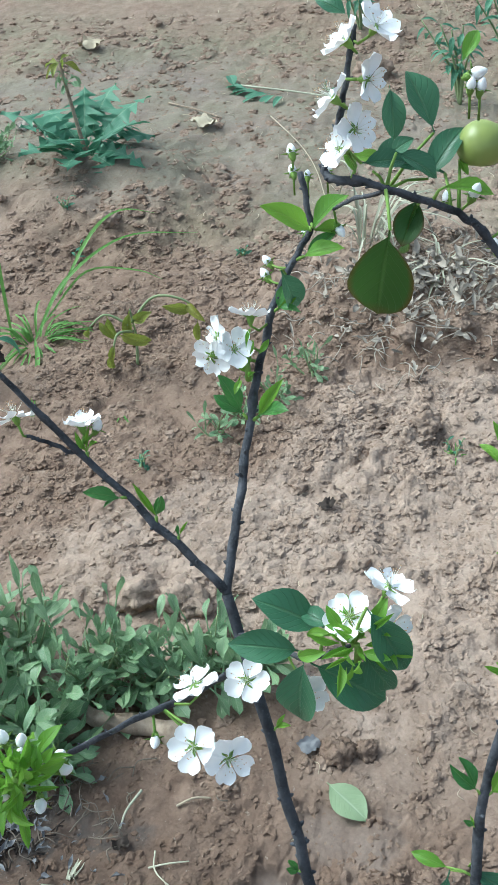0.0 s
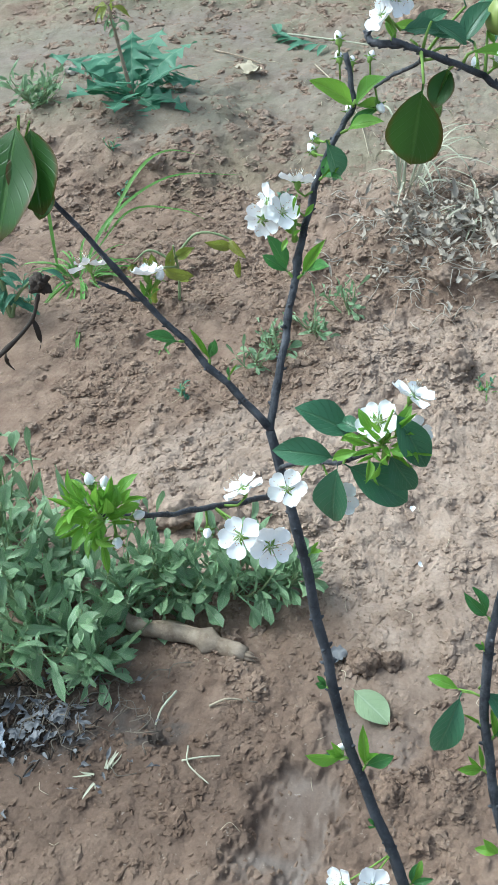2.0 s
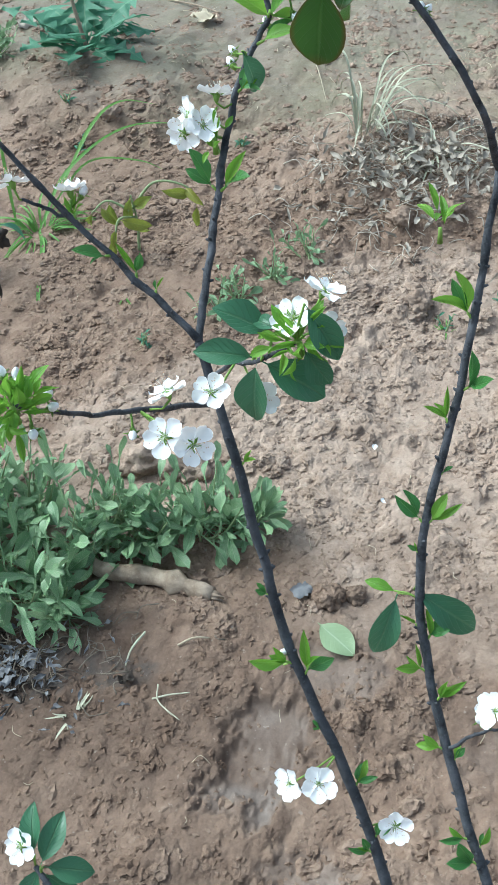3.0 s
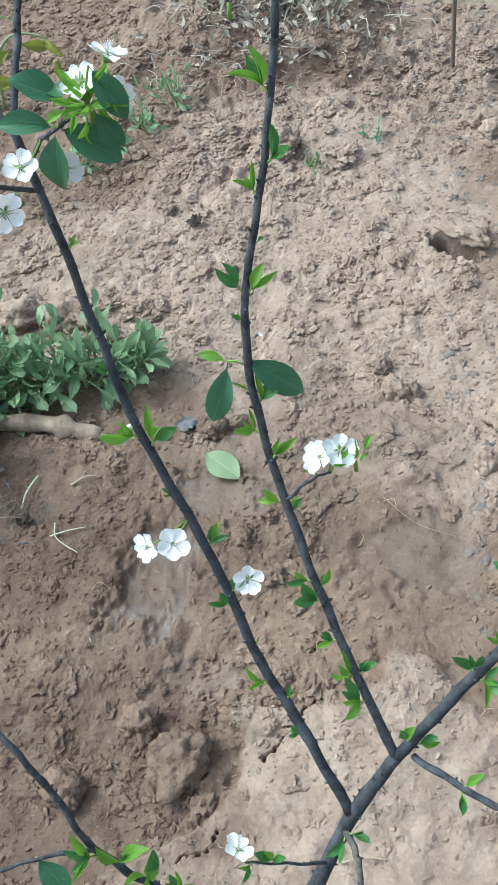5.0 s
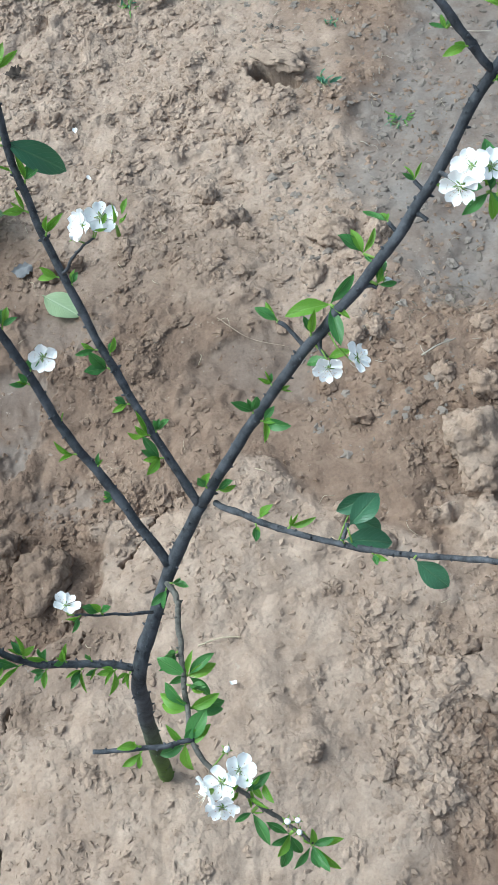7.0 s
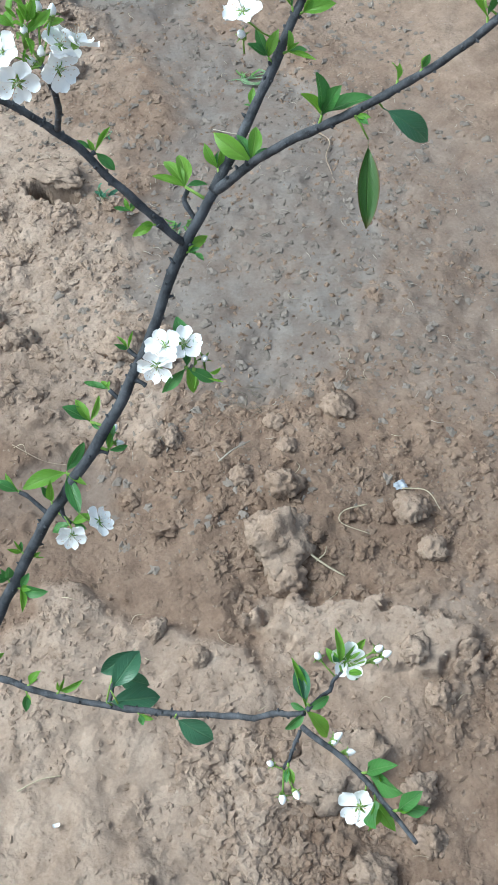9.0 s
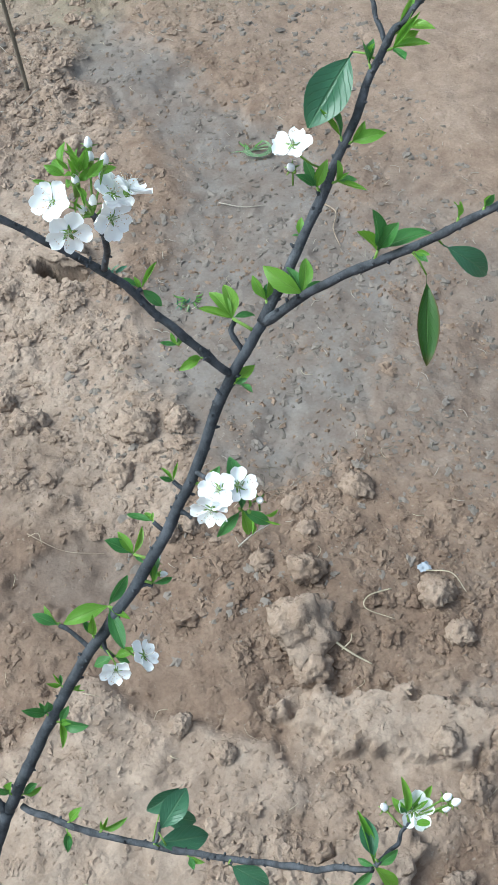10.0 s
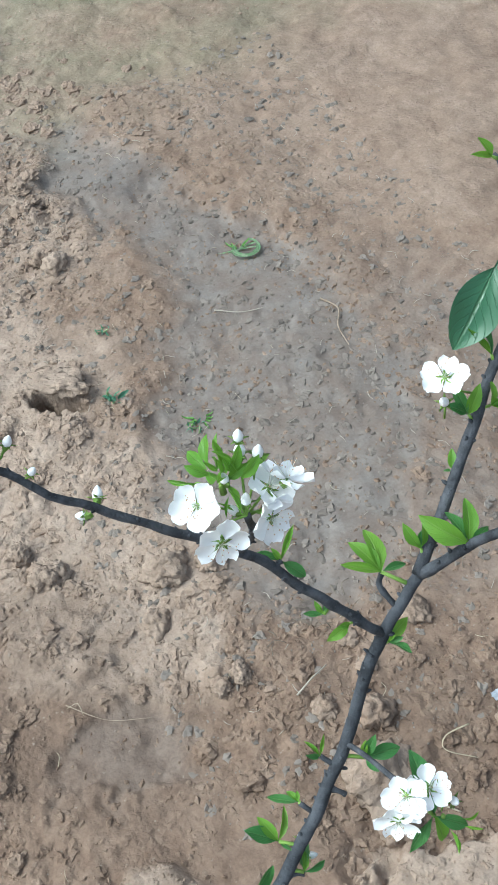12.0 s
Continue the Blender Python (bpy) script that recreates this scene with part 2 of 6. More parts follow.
# ---- building helpers ----
def mesh_from_arrays(name, verts, faces, material, smooth=True):
    """A mesh from arrays of points and of equal-sided faces."""
    me, n = bpy.data.meshes.new(name), faces.shape[1]
    me.vertices.add(len(verts))
    me.vertices.foreach_set("co", np.asarray(verts, np.float32).ravel())
    me.loops.add(faces.size)
    me.loops.foreach_set("vertex_index", faces.astype(np.int32).ravel())
    me.polygons.add(len(faces))
    me.polygons.foreach_set("loop_start", np.arange(0, faces.size, n, dtype=np.int32))
    me.polygons.foreach_set("use_smooth", np.full(len(faces), smooth))
    me.update(calc_edges=True)
    me.materials.append(material)
    return me


def mesh_of(name, verts, faces, material, smooth=True, uvs=None):
    me = bpy.data.meshes.new(name)
    me.from_pydata([tuple(v) for v in verts], [], faces)
    me.materials.append(material)
    if smooth:
        me.polygons.foreach_set("use_smooth", [True] * len(me.polygons))
    if uvs is not None:
        layer = me.uv_layers.new(name="UVMap")
        loops = np.empty(len(me.loops), np.int32)
        me.loops.foreach_get("vertex_index", loops)
        layer.data.foreach_set("uv", np.asarray(uvs, np.float32)[loops].ravel())
    return me


def part(name, me, parent, m=None, label=""):
    ob = new(name, me)
    ob.parent = parent
    if m is not None:
        ob.matrix_basis = m
    return tagged(ob, label)


def thing(name, at=(0, 0, 0), turn=0.0):
    ob = new(name)
    ob.empty_display_size = 0.05
    ob.matrix_basis = pose(*at, 0, 0, turn)
    return ob


def smooth_line(points, per=6):
    """A Catmull-Rom line through the points."""
    p = np.array(points, float)
    q = np.vstack([2 * p[0] - p[1], p, 2 * p[-1] - p[-2]])
    out = []
    for i in range(1, len(q) - 2):
        for s in np.linspace(0, 1, per, endpoint=False):
            a, b, c, d = q[i - 1], q[i], q[i + 1], q[i + 2]
            out.append(0.5 * (2 * b + (c - a) * s + (2 * a - 5 * b + 4 * c - d) * s * s + (3 * b - a - 3 * c + d) * s ** 3))
    return np.array(out + [p[-1]])


def tube(line, radii, sides=8, knots=0.0, seed=0, cap=True):
    """Vertices and faces of a tapered, slightly knotty tube along a line."""
    rs = np.random.RandomState(seed)
    line, n = np.asarray(line, float), len(line)
    radii = np.interp(np.linspace(0, 1, n), np.linspace(0, 1, len(radii)), radii)
    verts, faces, side = [], [], np.array([0.31, 0.17, 0.93])
    for i in range(n):
        d = line[min(i + 1, n - 1)] - line[max(i - 1, 0)]
        d /= np.linalg.norm(d) + 1e-9
        side = np.cross(np.cross(d, side), d)
        side /= np.linalg.norm(side) + 1e-9
        up = np.cross(d, side)
        swell = 1 + knots * max(0.0, rs.normal(0, 0.6))
        for j in range(sides):
            a = 2 * math.pi * j / sides
            r = radii[i] * swell * (1 + knots * 0.3 * rs.uniform(-1, 1))
            verts.append(line[i] + r * (math.cos(a) * side + math.sin(a) * up))
    for i in range(n - 1):
        for j in range(sides):
            k = (j + 1) % sides
            faces.append((i * sides + j, i * sides + k, (i + 1) * sides + k, (i + 1) * sides + j))
    if cap:
        faces.append(tuple(range(sides))[::-1])
        faces.append(tuple((n - 1) * sides + j for j in range(sides)))
    return verts, faces


def joined(pieces):
    """Several (verts, faces) as one."""
    verts, faces = [], []
    for v, f in pieces:
        o = len(verts)
        verts += list(v)
        faces += [tuple(i + o for i in face) for face in f]
    return verts, faces


def leaf_shape(length, width, fold=0.35, curl=0.25, wave=0.06, teeth=0.0, lobes=0, widest=0.42, petiole=0.08, rows=9, seed=0, blunt=0.8):
    """A leaf along +y with its face to +z: outline, fold along the midrib, downward curl."""
    rs = np.random.RandomState(seed)
    verts, faces, uvs = [], [], []
    cols = 5
    ph = rs.uniform(0, 6)
    for i in range(rows):
        u = i / (rows - 1)
        s = max(0.0, (u - petiole) / (1 - petiole))
        w = width * 0.5 * (math.sin(math.pi * s ** (math.log(0.5) / math.log(widest))) ** blunt if 0 < s < 1 else 0.0)
        if lobes:
            w *= 0.20 + 1.15 * (1 - abs(2 * ((lobes * s + 0.2) % 1.0) - 1)) ** 1.25 * (1.15 - 0.3 * s)
        if teeth:
            w *= 1 + teeth * rs.uniform(-1, 1)
        w = max(w, width * 0.022)
        bend = curl * u * u
        y, z = length * (u - 0.30 * bend * u), -length * bend * 0.8
        for j in range(cols):
            v = j / (cols - 1) * 2 - 1
            ripple = wave * width * math.sin(9 * u + ph + (2 if v > 0 else 0)) * abs(v)
            sweep = (0.42 * w * abs(v) if lobes else 0.0)
            verts.append((v * w * math.cos(fold * abs(v)), y - sweep, z + abs(v) * w * math.sin(fold) + ripple))
            uvs.append((u, 0.5 + v * 0.5))
    for i in range(rows - 1):
        for j in range(cols - 1):
            a = i * cols + j
            faces.append((a, a + 1, a + cols + 1, a + cols))
    return verts, faces, uvs


def leaf_mesh(name, material, **kw):
    v, f, uv = leaf_shape(**kw)
    return mesh_of(name, v, f, material, uvs=uv)


def aimed(at, along, face, scale=1.0):
    """A pose whose +y runs along, with +z turned as nearly as possible to face."""
    y = Vector(along).normalized()
    x = y.cross(Vector(face))
    if x.length < 1e-5:
        x = y.orthogonal()
    x.normalize()
    z = x.cross(y)
    m = Matrix((x, y, z)).transposed().to_4x4()
    return Matrix.Translation(at) @ m @ Matrix.Scale(scale, 4)


def lump(seed, level=2, rough=0.28, flat=0.75, grain=0.0):
    """A lump of earth: an uneven, faceted ball."""
    bm = bmesh.new()
    bmesh.ops.create_icosphere(bm, subdivisions=level, radius=1.0)
    o = Vector((seed * 7.3, seed * 3.1, seed * 1.7))
    for v in bm.verts:
        d = v.co.normalized()
        r = 1 + rough * 1.3 * noise.noise(d * 1.3 + o) + rough * noise.noise(d * 3.1 + o) + 0.5 * rough * noise.noise(d * 7.0 + o) + 0.3 * rough * noise.noise(d * 14.0 + o)
        r += grain * (noise.noise(d * 6.0 - o) + 0.8 * noise.noise(d * 13.0 - o) + 0.6 * noise.noise(d * 26.0 - o))
        v.co = d * r
        v.co.z = max(v.co.z, -0.55) * flat
    bm.verts.ensure_lookup_table()
    out = [tuple(v.co) for v in bm.verts], [tuple(v.index for v in f.verts) for f in bm.faces]
    bm.free()
    return out


# ---- ground: one sheet from the tree to the horizon ----
def hashed(ix, iy, seed):
    h = (ix.astype(np.int64) * 374761393 + iy.astype(np.int64) * 668265263 + seed * 974711) & 0x7FFFFFFF
    h = ((h ^ (h >> 13)) * 1274126177) & 0x7FFFFFFF
    h = ((h ^ (h >> 15)) * 1103515245) & 0x7FFFFFFF
    return ((h ^ (h >> 16)) & 0xFFFFFF) / float(0xFFFFFF)


def value_noise(x, y, scale, seed):
    x, y = x / scale, y / scale
    ix, iy = np.floor(x), np.floor(y)
    fx, fy = x - ix, y - iy
    fx, fy = fx * fx * fx * (fx * (fx * 6 - 15) + 10), fy * fy * fy * (fy * (fy * 6 - 15) + 10)
    a, b = hashed(ix, iy, seed), hashed(ix + 1, iy, seed)
    c, d = hashed(ix, iy + 1, seed), hashed(ix + 1, iy + 1, seed)
    return (a + (b - a) * fx) * (1 - fy) + (c + (d - c) * fx) * fy - 0.5


def fractal(x, y, scale, seed, octaves=4, gain=0.5):
    out, amp = 0.0, 1.0
    for o in range(octaves):
        out = out + amp * value_noise(x + 3.7 * o, y - 1.9 * o, scale / 2 ** o, seed + o)
        amp *= gain
    return out


def clod_layer(x, y, cell, seed, keep):
    """Lumps of earth half sunk in the ground: the highest of the domes at each place."""
    wx = x + 0.35 * cell * fractal(x, y, cell * 0.7, seed + 50, 3)
    wy = y + 0.35 * cell * fractal(x, y, cell * 0.7, seed + 60, 3)
    ix, iy = np.floor(wx / cell), np.floor(wy / cell)
    best = np.zeros_like(x)
    for dx in (-1, 0, 1):
        for dy in (-1, 0, 1):
            jx, jy = ix + dx, iy + dy
            cx = (jx + 0.15 + 0.7 * hashed(jx, jy, seed)) * cell
            cy = (jy + 0.15 + 0.7 * hashed(jx, jy, seed + 1)) * cell
            r = cell * (0.22 + 0.42 * hashed(jx, jy, seed + 2))
            t = hashed(jx, jy, seed + 4) * 6.283
            ex, ey = (wx - cx), (wy - cy)
            ax, ay = ex * np.cos(t) + ey * np.sin(t), (-ex * np.sin(t) + ey * np.cos(t)) * (1.1 + 0.6 * hashed(jx, jy, seed + 5))
            d = np.maximum(np.maximum(np.abs(ax), np.abs(0.5 * ax + 0.87 * ay)), np.abs(0.5 * ax - 0.87 * ay)) / r
            d = 0.75 * d + 0.25 * np.sqrt(ax * ax + ay * ay) / r
            tilt = 1 + 0.35 * (ax * (hashed(jx, jy, seed + 7) - 0.5) + ay * (hashed(jx, jy, seed + 8) - 0.5)) / r * 2
            dome = np.clip(np.minimum((1 - d) * 1.9, (0.50 + 0.40 * hashed(jx, jy, seed + 6)) * tilt), 0, None) * r
            best = np.maximum(best, np.where(hashed(jx, jy, seed + 3) < keep, dome, 0.0))
    return best


def spot(x, y, cx, cy, rx, ry, turn=0.0, soft=0.35, ragged=0.25, seed=0):
    """1 inside a ragged oval, 0 outside."""
    c, s = math.cos(radians(turn)), math.sin(radians(turn))
    ex, ey = ((x - cx) * c + (y - cy) * s) / rx, (-(x - cx) * s + (y - cy) * c) / ry
    d = np.sqrt(ex * ex + ey * ey)
    out = np.zeros_like(d)
    near = d < 1.05 + soft / 2 + 2.2 * ragged
    d = d[near] + ragged * 2 * fractal(x[near], y[near], 0.6 * min(rx, ry), 700 + seed, 4, 0.6)
    t = np.clip((1 + soft / 2 - d) / soft, 0, 1)
    out[near] = t * t * (3 - 2 * t)
    return out


def away(x, y, line):
    """Distance from a broken line."""
    best = np.full_like(x, 9.0)
    for (ax, ay), (bx, by) in zip(line, line[1:]):
        vx, vy = bx - ax, by - ay
        t = np.clip(((x - ax) * vx + (y - ay) * vy) / (vx * vx + vy * vy), 0, 1)
        best = np.minimum(best, np.hypot(x - ax - t * vx, y - ay - t * vy))
    return best


CRACKS = [
    [(-0.186, 0.109), (-0.192, 0.081), (-0.215, 0.051), (-0.234, 0.033), (-0.236, 0.007), (-0.251, -0.007), (-0.238, -0.033)],
    [(-0.215, 0.051), (-0.248, 0.042)],
    [(-0.139, 0.161), (-0.103, 0.169), (-0.086, 0.193)],
    [(-0.034, 0.279), (-0.014, 0.301), (0.004, 0.329), (0.025, 0.361)],
    [(-0.197, -0.052), (-0.203, -0.09)],
]


# the shallow run of grey silt left by standing water
SILT = [(0.43, 2.04), (0.60, 1.98), (0.65, 1.75), (0.70, 1.56), (0.78, 1.45), (0.87, 1.22), (0.87, 1.02), (0.81, 0.84), (0.70, 0.70), (0.56, 0.665), (0.43, 0.69), (0.35, 0.80), (0.345, 0.97), (0.42, 1.09), (0.54, 1.17), (0.58, 1.35), (0.56, 1.57), (0.48, 1.77)]


def basin(x, y, rim, soft, ragged, seed):
    """1 inside a closed rim, 0 outside, with a ragged soft edge."""
    inside = np.zeros(x.shape, bool)
    for (ax, ay), (bx, by) in zip(rim, rim[1:] + rim[:1]):
        if ay != by:
            inside ^= ((ay > y) != (by > y)) & (x < ax + (y - ay) * (bx - ax) / (by - ay))
    d = away(x, y, rim + rim[:1])
    d = np.where(inside, d, -d) + ragged * fractal(x, y, 0.16, 740 + seed, 4, 0.6)
    t = np.clip(0.5 + d / (2 * soft), 0, 1)
    return t * t * (3 - 2 * t)


def masks(x, y):
    """Where the earth is wet silt, dry crust and crumbly."""
    wet = np.maximum.reduce([
        0.92 * basin(x, y, SILT, 0.05, 0.10, 1),
        0.45 * spot(x, y, 0.90, 0.92, 0.20, 0.42, -10, 0.9, 0.3, 5),
        spot(x, y, -0.19, 0.57, 0.06, 0.10, -20, 0.5, 0.25, 6),
        0.55 * spot(x, y, -0.10, 0.69, 0.07, 0.05, 0, 0.7, 0.3, 7),
        0.5 * spot(x, y, -0.11, 0.40, 0.06, 0.04, 0, 0.7, 0.3, 8),
        0.45 * spot(x, y, 0.19, 0.57, 0.09, 0.06, 0, 0.8, 0.3, 9),
        0.4 * spot(x, y, 0.70, 0.22, 0.06, 0.04, 0, 0.8, 0.3, 10),
        0.6 * spot(x, y, -0.9, 2.9, 1.2, 0.45, 0, 1.0, 0.3, 11)])
    bay = spot(x, y, -0.215, 0.265, 0.16, 0.115, 35, 0.12, 0.12, 44)
    crust = np.maximum(spot(x, y, 0.05, 0.05, 0.34, 0.33, 20, 0.10, 0.13, 12), 0.6 * spot(x, y, 0.50, 0.17, 0.22, 0.10, 10, 0.6, 0.3, 13))
    crust = crust * (1 - bay)
    dry = np.clip(np.maximum.reduce([
        0.80 * crust,
        0.95 * spot(x, y, 0.02, 1.30, 0.36, 0.55, 0, 0.7, 0.3, 14),
        0.75 * spot(x, y, -0.35, 1.15, 0.35, 0.22, 0, 0.7, 0.3, 15),
        0.85 * spot(x, y, 0.18, 0.95, 0.24, 0.35, 20, 0.5, 0.3, 16),
        0.6 * spot(x, y, 0.20, 2.6, 0.7, 0.6, 0, 0.8, 0.3, 17),
        0.3 * spot(x, y, -0.9, 3.2, 2.0, 1.2, 0, 0.7, 0.3, 18),
        0.9 * spot(x, y, 0.540, 0.222, 0.160, 0.055, -27, 0.5, 0.25, 45),
        0.65 * spot(x, y, 0.36, 1.72, 0.20, 0.24, 0, 0.7, 0.3, 46),
        0.35 * spot(x, y, 1.3, 2.2, 0.9, 0.9, 0, 0.8, 0.3, 19)]), 0, 1)
    crumbly = np.clip(np.maximum.reduce([
        0.95 * spot(x, y, 0.12, 1.10, 0.26, 0.42, 15, 0.6, 0.3, 20),
        0.9 * spot(x, y, 0.02, 1.75, 0.30, 0.45, 0, 0.7, 0.3, 21),
        1.0 * spot(x, y, -0.02, 0.52, 0.17, 0.24, 10, 0.5, 0.3, 22),
        0.9 * spot(x, y, -0.35, 1.30, 0.40, 0.40, 0, 0.8, 0.3, 23),
        0.50 * spot(x, y, 0.55, 0.30, 0.32, 0.28, 0, 0.5, 0.3, 24),
        0.5 * spot(x, y, 0.36, -0.02, 0.22, 0.10, -25, 0.4, 0.3, 25),
        0.60 * spot(x, y, 0.36, 0.66, 0.22, 0.18, 0, 0.6, 0.3, 26),
        0.8 * spot(x, y, -0.55, 1.75, 0.4, 0.3, 0, 0.8, 0.3, 27),
        0.8 * spot(x, y, -0.05, 2.9, 0.5, 0.3, 0, 0.8, 0.3, 28),
        0.40 * spot(x, y, -0.33, 0.45, 0.25, 0.25, 0, 0.8, 0.3, 29),
        0.5 * spot(x, y, -0.7, 3.0, 1.4, 0.9, 0, 0.9, 0.3, 32),
        0.6 * spot(x, y, -0.65, 2.15, 0.6, 0.45, 0, 0.9, 0.3, 33),
        0.9 * spot(x, y, -0.62, 1.22, 0.20, 0.12, 0, 0.6, 0.3, 34),
        0.8 * spot(x, y, -0.90, 2.42, 0.25, 0.16, 0, 0.8, 0.3, 35),
        0.75 * spot(x, y, 0.40, 1.75, 0.16, 0.22, 0, 0.6, 0.3, 30)]) - 0.85 * wet - 0.55 * crust - 0.7 * spot(x, y, 0.30, 1.34, 0.16, 0.17, 0, 0.6, 0.3, 31) - 0.5 * spot(x, y, 0.17, 0.53, 0.17, 0.12, 0, 0.8, 0.3, 36) - 0.4 * spot(x, y, 0.54, 0.225, 0.16, 0.06, -25, 0.5, 0.3, 37), 0.0, 1)
    # trodden patches lie smooth between the drifts of clods
    drift = np.clip(0.60 + 2.2 * fractal(x, y, 0.26, 770, 4, 0.6), 0, 1)
    return wet, crust, dry, crumbly * (0.42 + 0.58 * drift)


def moisture_and_shade(x, y):
    """Where the earth is dark with water; by the weeds, their shade too, as colour."""
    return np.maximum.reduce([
        # damp earth below the weeds, at full strength to carry the weeds' shade too
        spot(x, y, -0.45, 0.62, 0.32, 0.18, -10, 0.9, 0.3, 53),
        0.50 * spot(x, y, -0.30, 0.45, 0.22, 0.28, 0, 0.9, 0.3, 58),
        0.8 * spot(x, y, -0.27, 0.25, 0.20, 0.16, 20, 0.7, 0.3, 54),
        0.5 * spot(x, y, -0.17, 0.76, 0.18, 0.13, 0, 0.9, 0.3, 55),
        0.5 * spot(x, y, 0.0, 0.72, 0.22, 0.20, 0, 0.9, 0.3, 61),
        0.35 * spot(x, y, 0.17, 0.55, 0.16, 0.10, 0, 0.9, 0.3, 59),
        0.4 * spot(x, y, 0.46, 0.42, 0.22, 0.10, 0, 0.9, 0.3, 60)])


def ground_height(x, y, known=None):
    wet, crust, dry, crumbly = known or masks(x, y)
    near = np.clip(1.3 - np.hypot(x, y - 1.2) / 6.0, 0.0, 1.0)
    h = 0.030 * fractal(x, y, 0.55, 1, 3) + 0.009 * fractal(x, y, 0.14, 2, 3)
    h = h + 0.016 * crust - 0.013 * wet + 0.020 * spot(x, y, 0.540, 0.222, 0.150, 0.045, -27, 0.16, 0.22, 45)
    h = h + 0.07 * spot(x, y, -0.90, 2.52, 0.34, 0.24, 0, 1.2, 0.2, 40) + 0.05 * spot(x, y, -0.06, 1.98, 0.28, 0.20, 0, 1.0, 0.3, 41)
    rough = 0.30 + 0.70 * crumbly
    wx, wy = x + 0.009 * fractal(x, y, 0.05, 31, 4, 0.55), y + 0.009 * fractal(x, y, 0.05, 36, 4, 0.55)
    for size, rise, level, seed in ((0.130, 0.011, 0.03, 510), (0.060, 0.0060, 0.04, 520), (0.030, 0.0030, 0.03, 530)):
        f = fractal(wx, wy, size, seed, 3, 0.55)
        t = np.clip((f - level + 0.10 * (crumbly - 0.5)) / 0.20, 0, 1)
        h = h + near * rise * (0.22 + 0.78 * crumbly) * (t * t * (3 - 2 * t) + 0.5 * t * f)
    big = clod_layer(wx, wy, 0.085, 100, 0.40 * crumbly)
    mid = clod_layer(wx, wy, 0.040, 200, 0.05 + 0.45 * crumbly)
    small = clod_layer(wx, wy, 0.019, 300, 0.10 + 0.40 * crumbly)
    h = h + near * rough * (0.42 * big + 0.40 * mid + 0.35 * small)
    h = h + near * (0.0030 + 0.0032 * crumbly) * fractal(x, y, 0.030, 5, 4, 0.6) * (1 - 0.7 * wet)
    # foot marks in the smooth mud
    h = h - near * 0.003 * (1 - crumbly) * np.clip(fractal(x, y, 0.09, 8, 4, 0.6) - 0.10, 0, 1) * 4
    for n, line in enumerate(CRACKS):
        d = away(x + 0.009 * fractal(x, y, 0.020, 70 + n, 4, 0.65), y + 0.009 * fractal(x, y, 0.020, 80 + n, 4, 0.65), line)
        wide = 0.0010 + 0.0009 * np.clip(0.5 + 2.5 * fractal(x, y, 0.04, 95 + n, 2), 0, 1)
        h = h - 0.022 * np.clip(1.35 - d / wide, 0, 1)
    # a burrow: a lip of earth above a dark pocket
    hx, hy = 0.78 * (x - 0.294) - 0.63 * (y - 1.212), 0.63 * (x - 0.294) + 0.78 * (y - 1.212)
    e = np.hypot(hx / 0.052, hy / 0.023) + 0.5 * fractal(x, y, 0.03, 90, 3)
    h = h - 0.11 * np.clip((1.05 - e) / 0.22, 0, 1) + 0.018 * np.clip(1 - np.hypot(hx / 0.085, (hy - 0.035) / 0.035), 0, 1)
    e = np.hypot(x + 0.227, y + 0.033) + 0.006 * fractal(x, y, 0.02, 91, 3)
    h = h - 0.05 * np.clip((0.010 - e) / 0.004, 0, 1)
    return h * np.clip(near * 3, 0.0, 1)


def steps(parts):
    out = [parts[0][0]]
    for a, b, d in parts:
        n = max(2, int(round((b - a) / d)))
        out += list(np.linspace(a, b, n + 1)[1:])
    return np.array(out)


def widen(core, far):
    """Coarser and coarser steps from the core out to the horizon."""
    lo, hi, step = [], [], 0.03
    a, b = core[0], core[-1]
    while b < far:
        step *= 1.45
        a, b = a - step, b + step
        lo.append(a)
        hi.append(b)
    return np.concatenate([lo[::-1], core, hi])


gx = widen(steps([(-1.9, -0.72, 0.011), (-0.72, -0.29, 0.0042), (-0.29, 0.045, 0.0019), (0.045, 0.95, 0.0041), (0.95, 1.9, 0.011)]), 900.0)
gy = widen(steps([(-0.4, -0.2, 0.008), (-0.2, -0.06, 0.0042), (-0.06, 0.37, 0.0019), (0.37, 1.35, 0.0041), (1.35, 2.3, 0.007), (2.3, 4.4, 0.013)]), 900.0)
X, Y = np.meshgrid(gx, gy)
FIELDS = masks(X, Y)
Z = ground_height(X, Y, FIELDS)
nx, ny = len(gx), len(gy)
idx = np.arange(nx * ny).reshape(ny, nx)
quads = np.stack([idx[:-1, :-1], idx[:-1, 1:], idx[1:, 1:], idx[1:, :-1]], -1).reshape(-1, 4)
ground_mesh = mesh_from_arrays("ground", np.stack([X, Y, Z], -1).reshape(-1, 3), quads, SOIL)
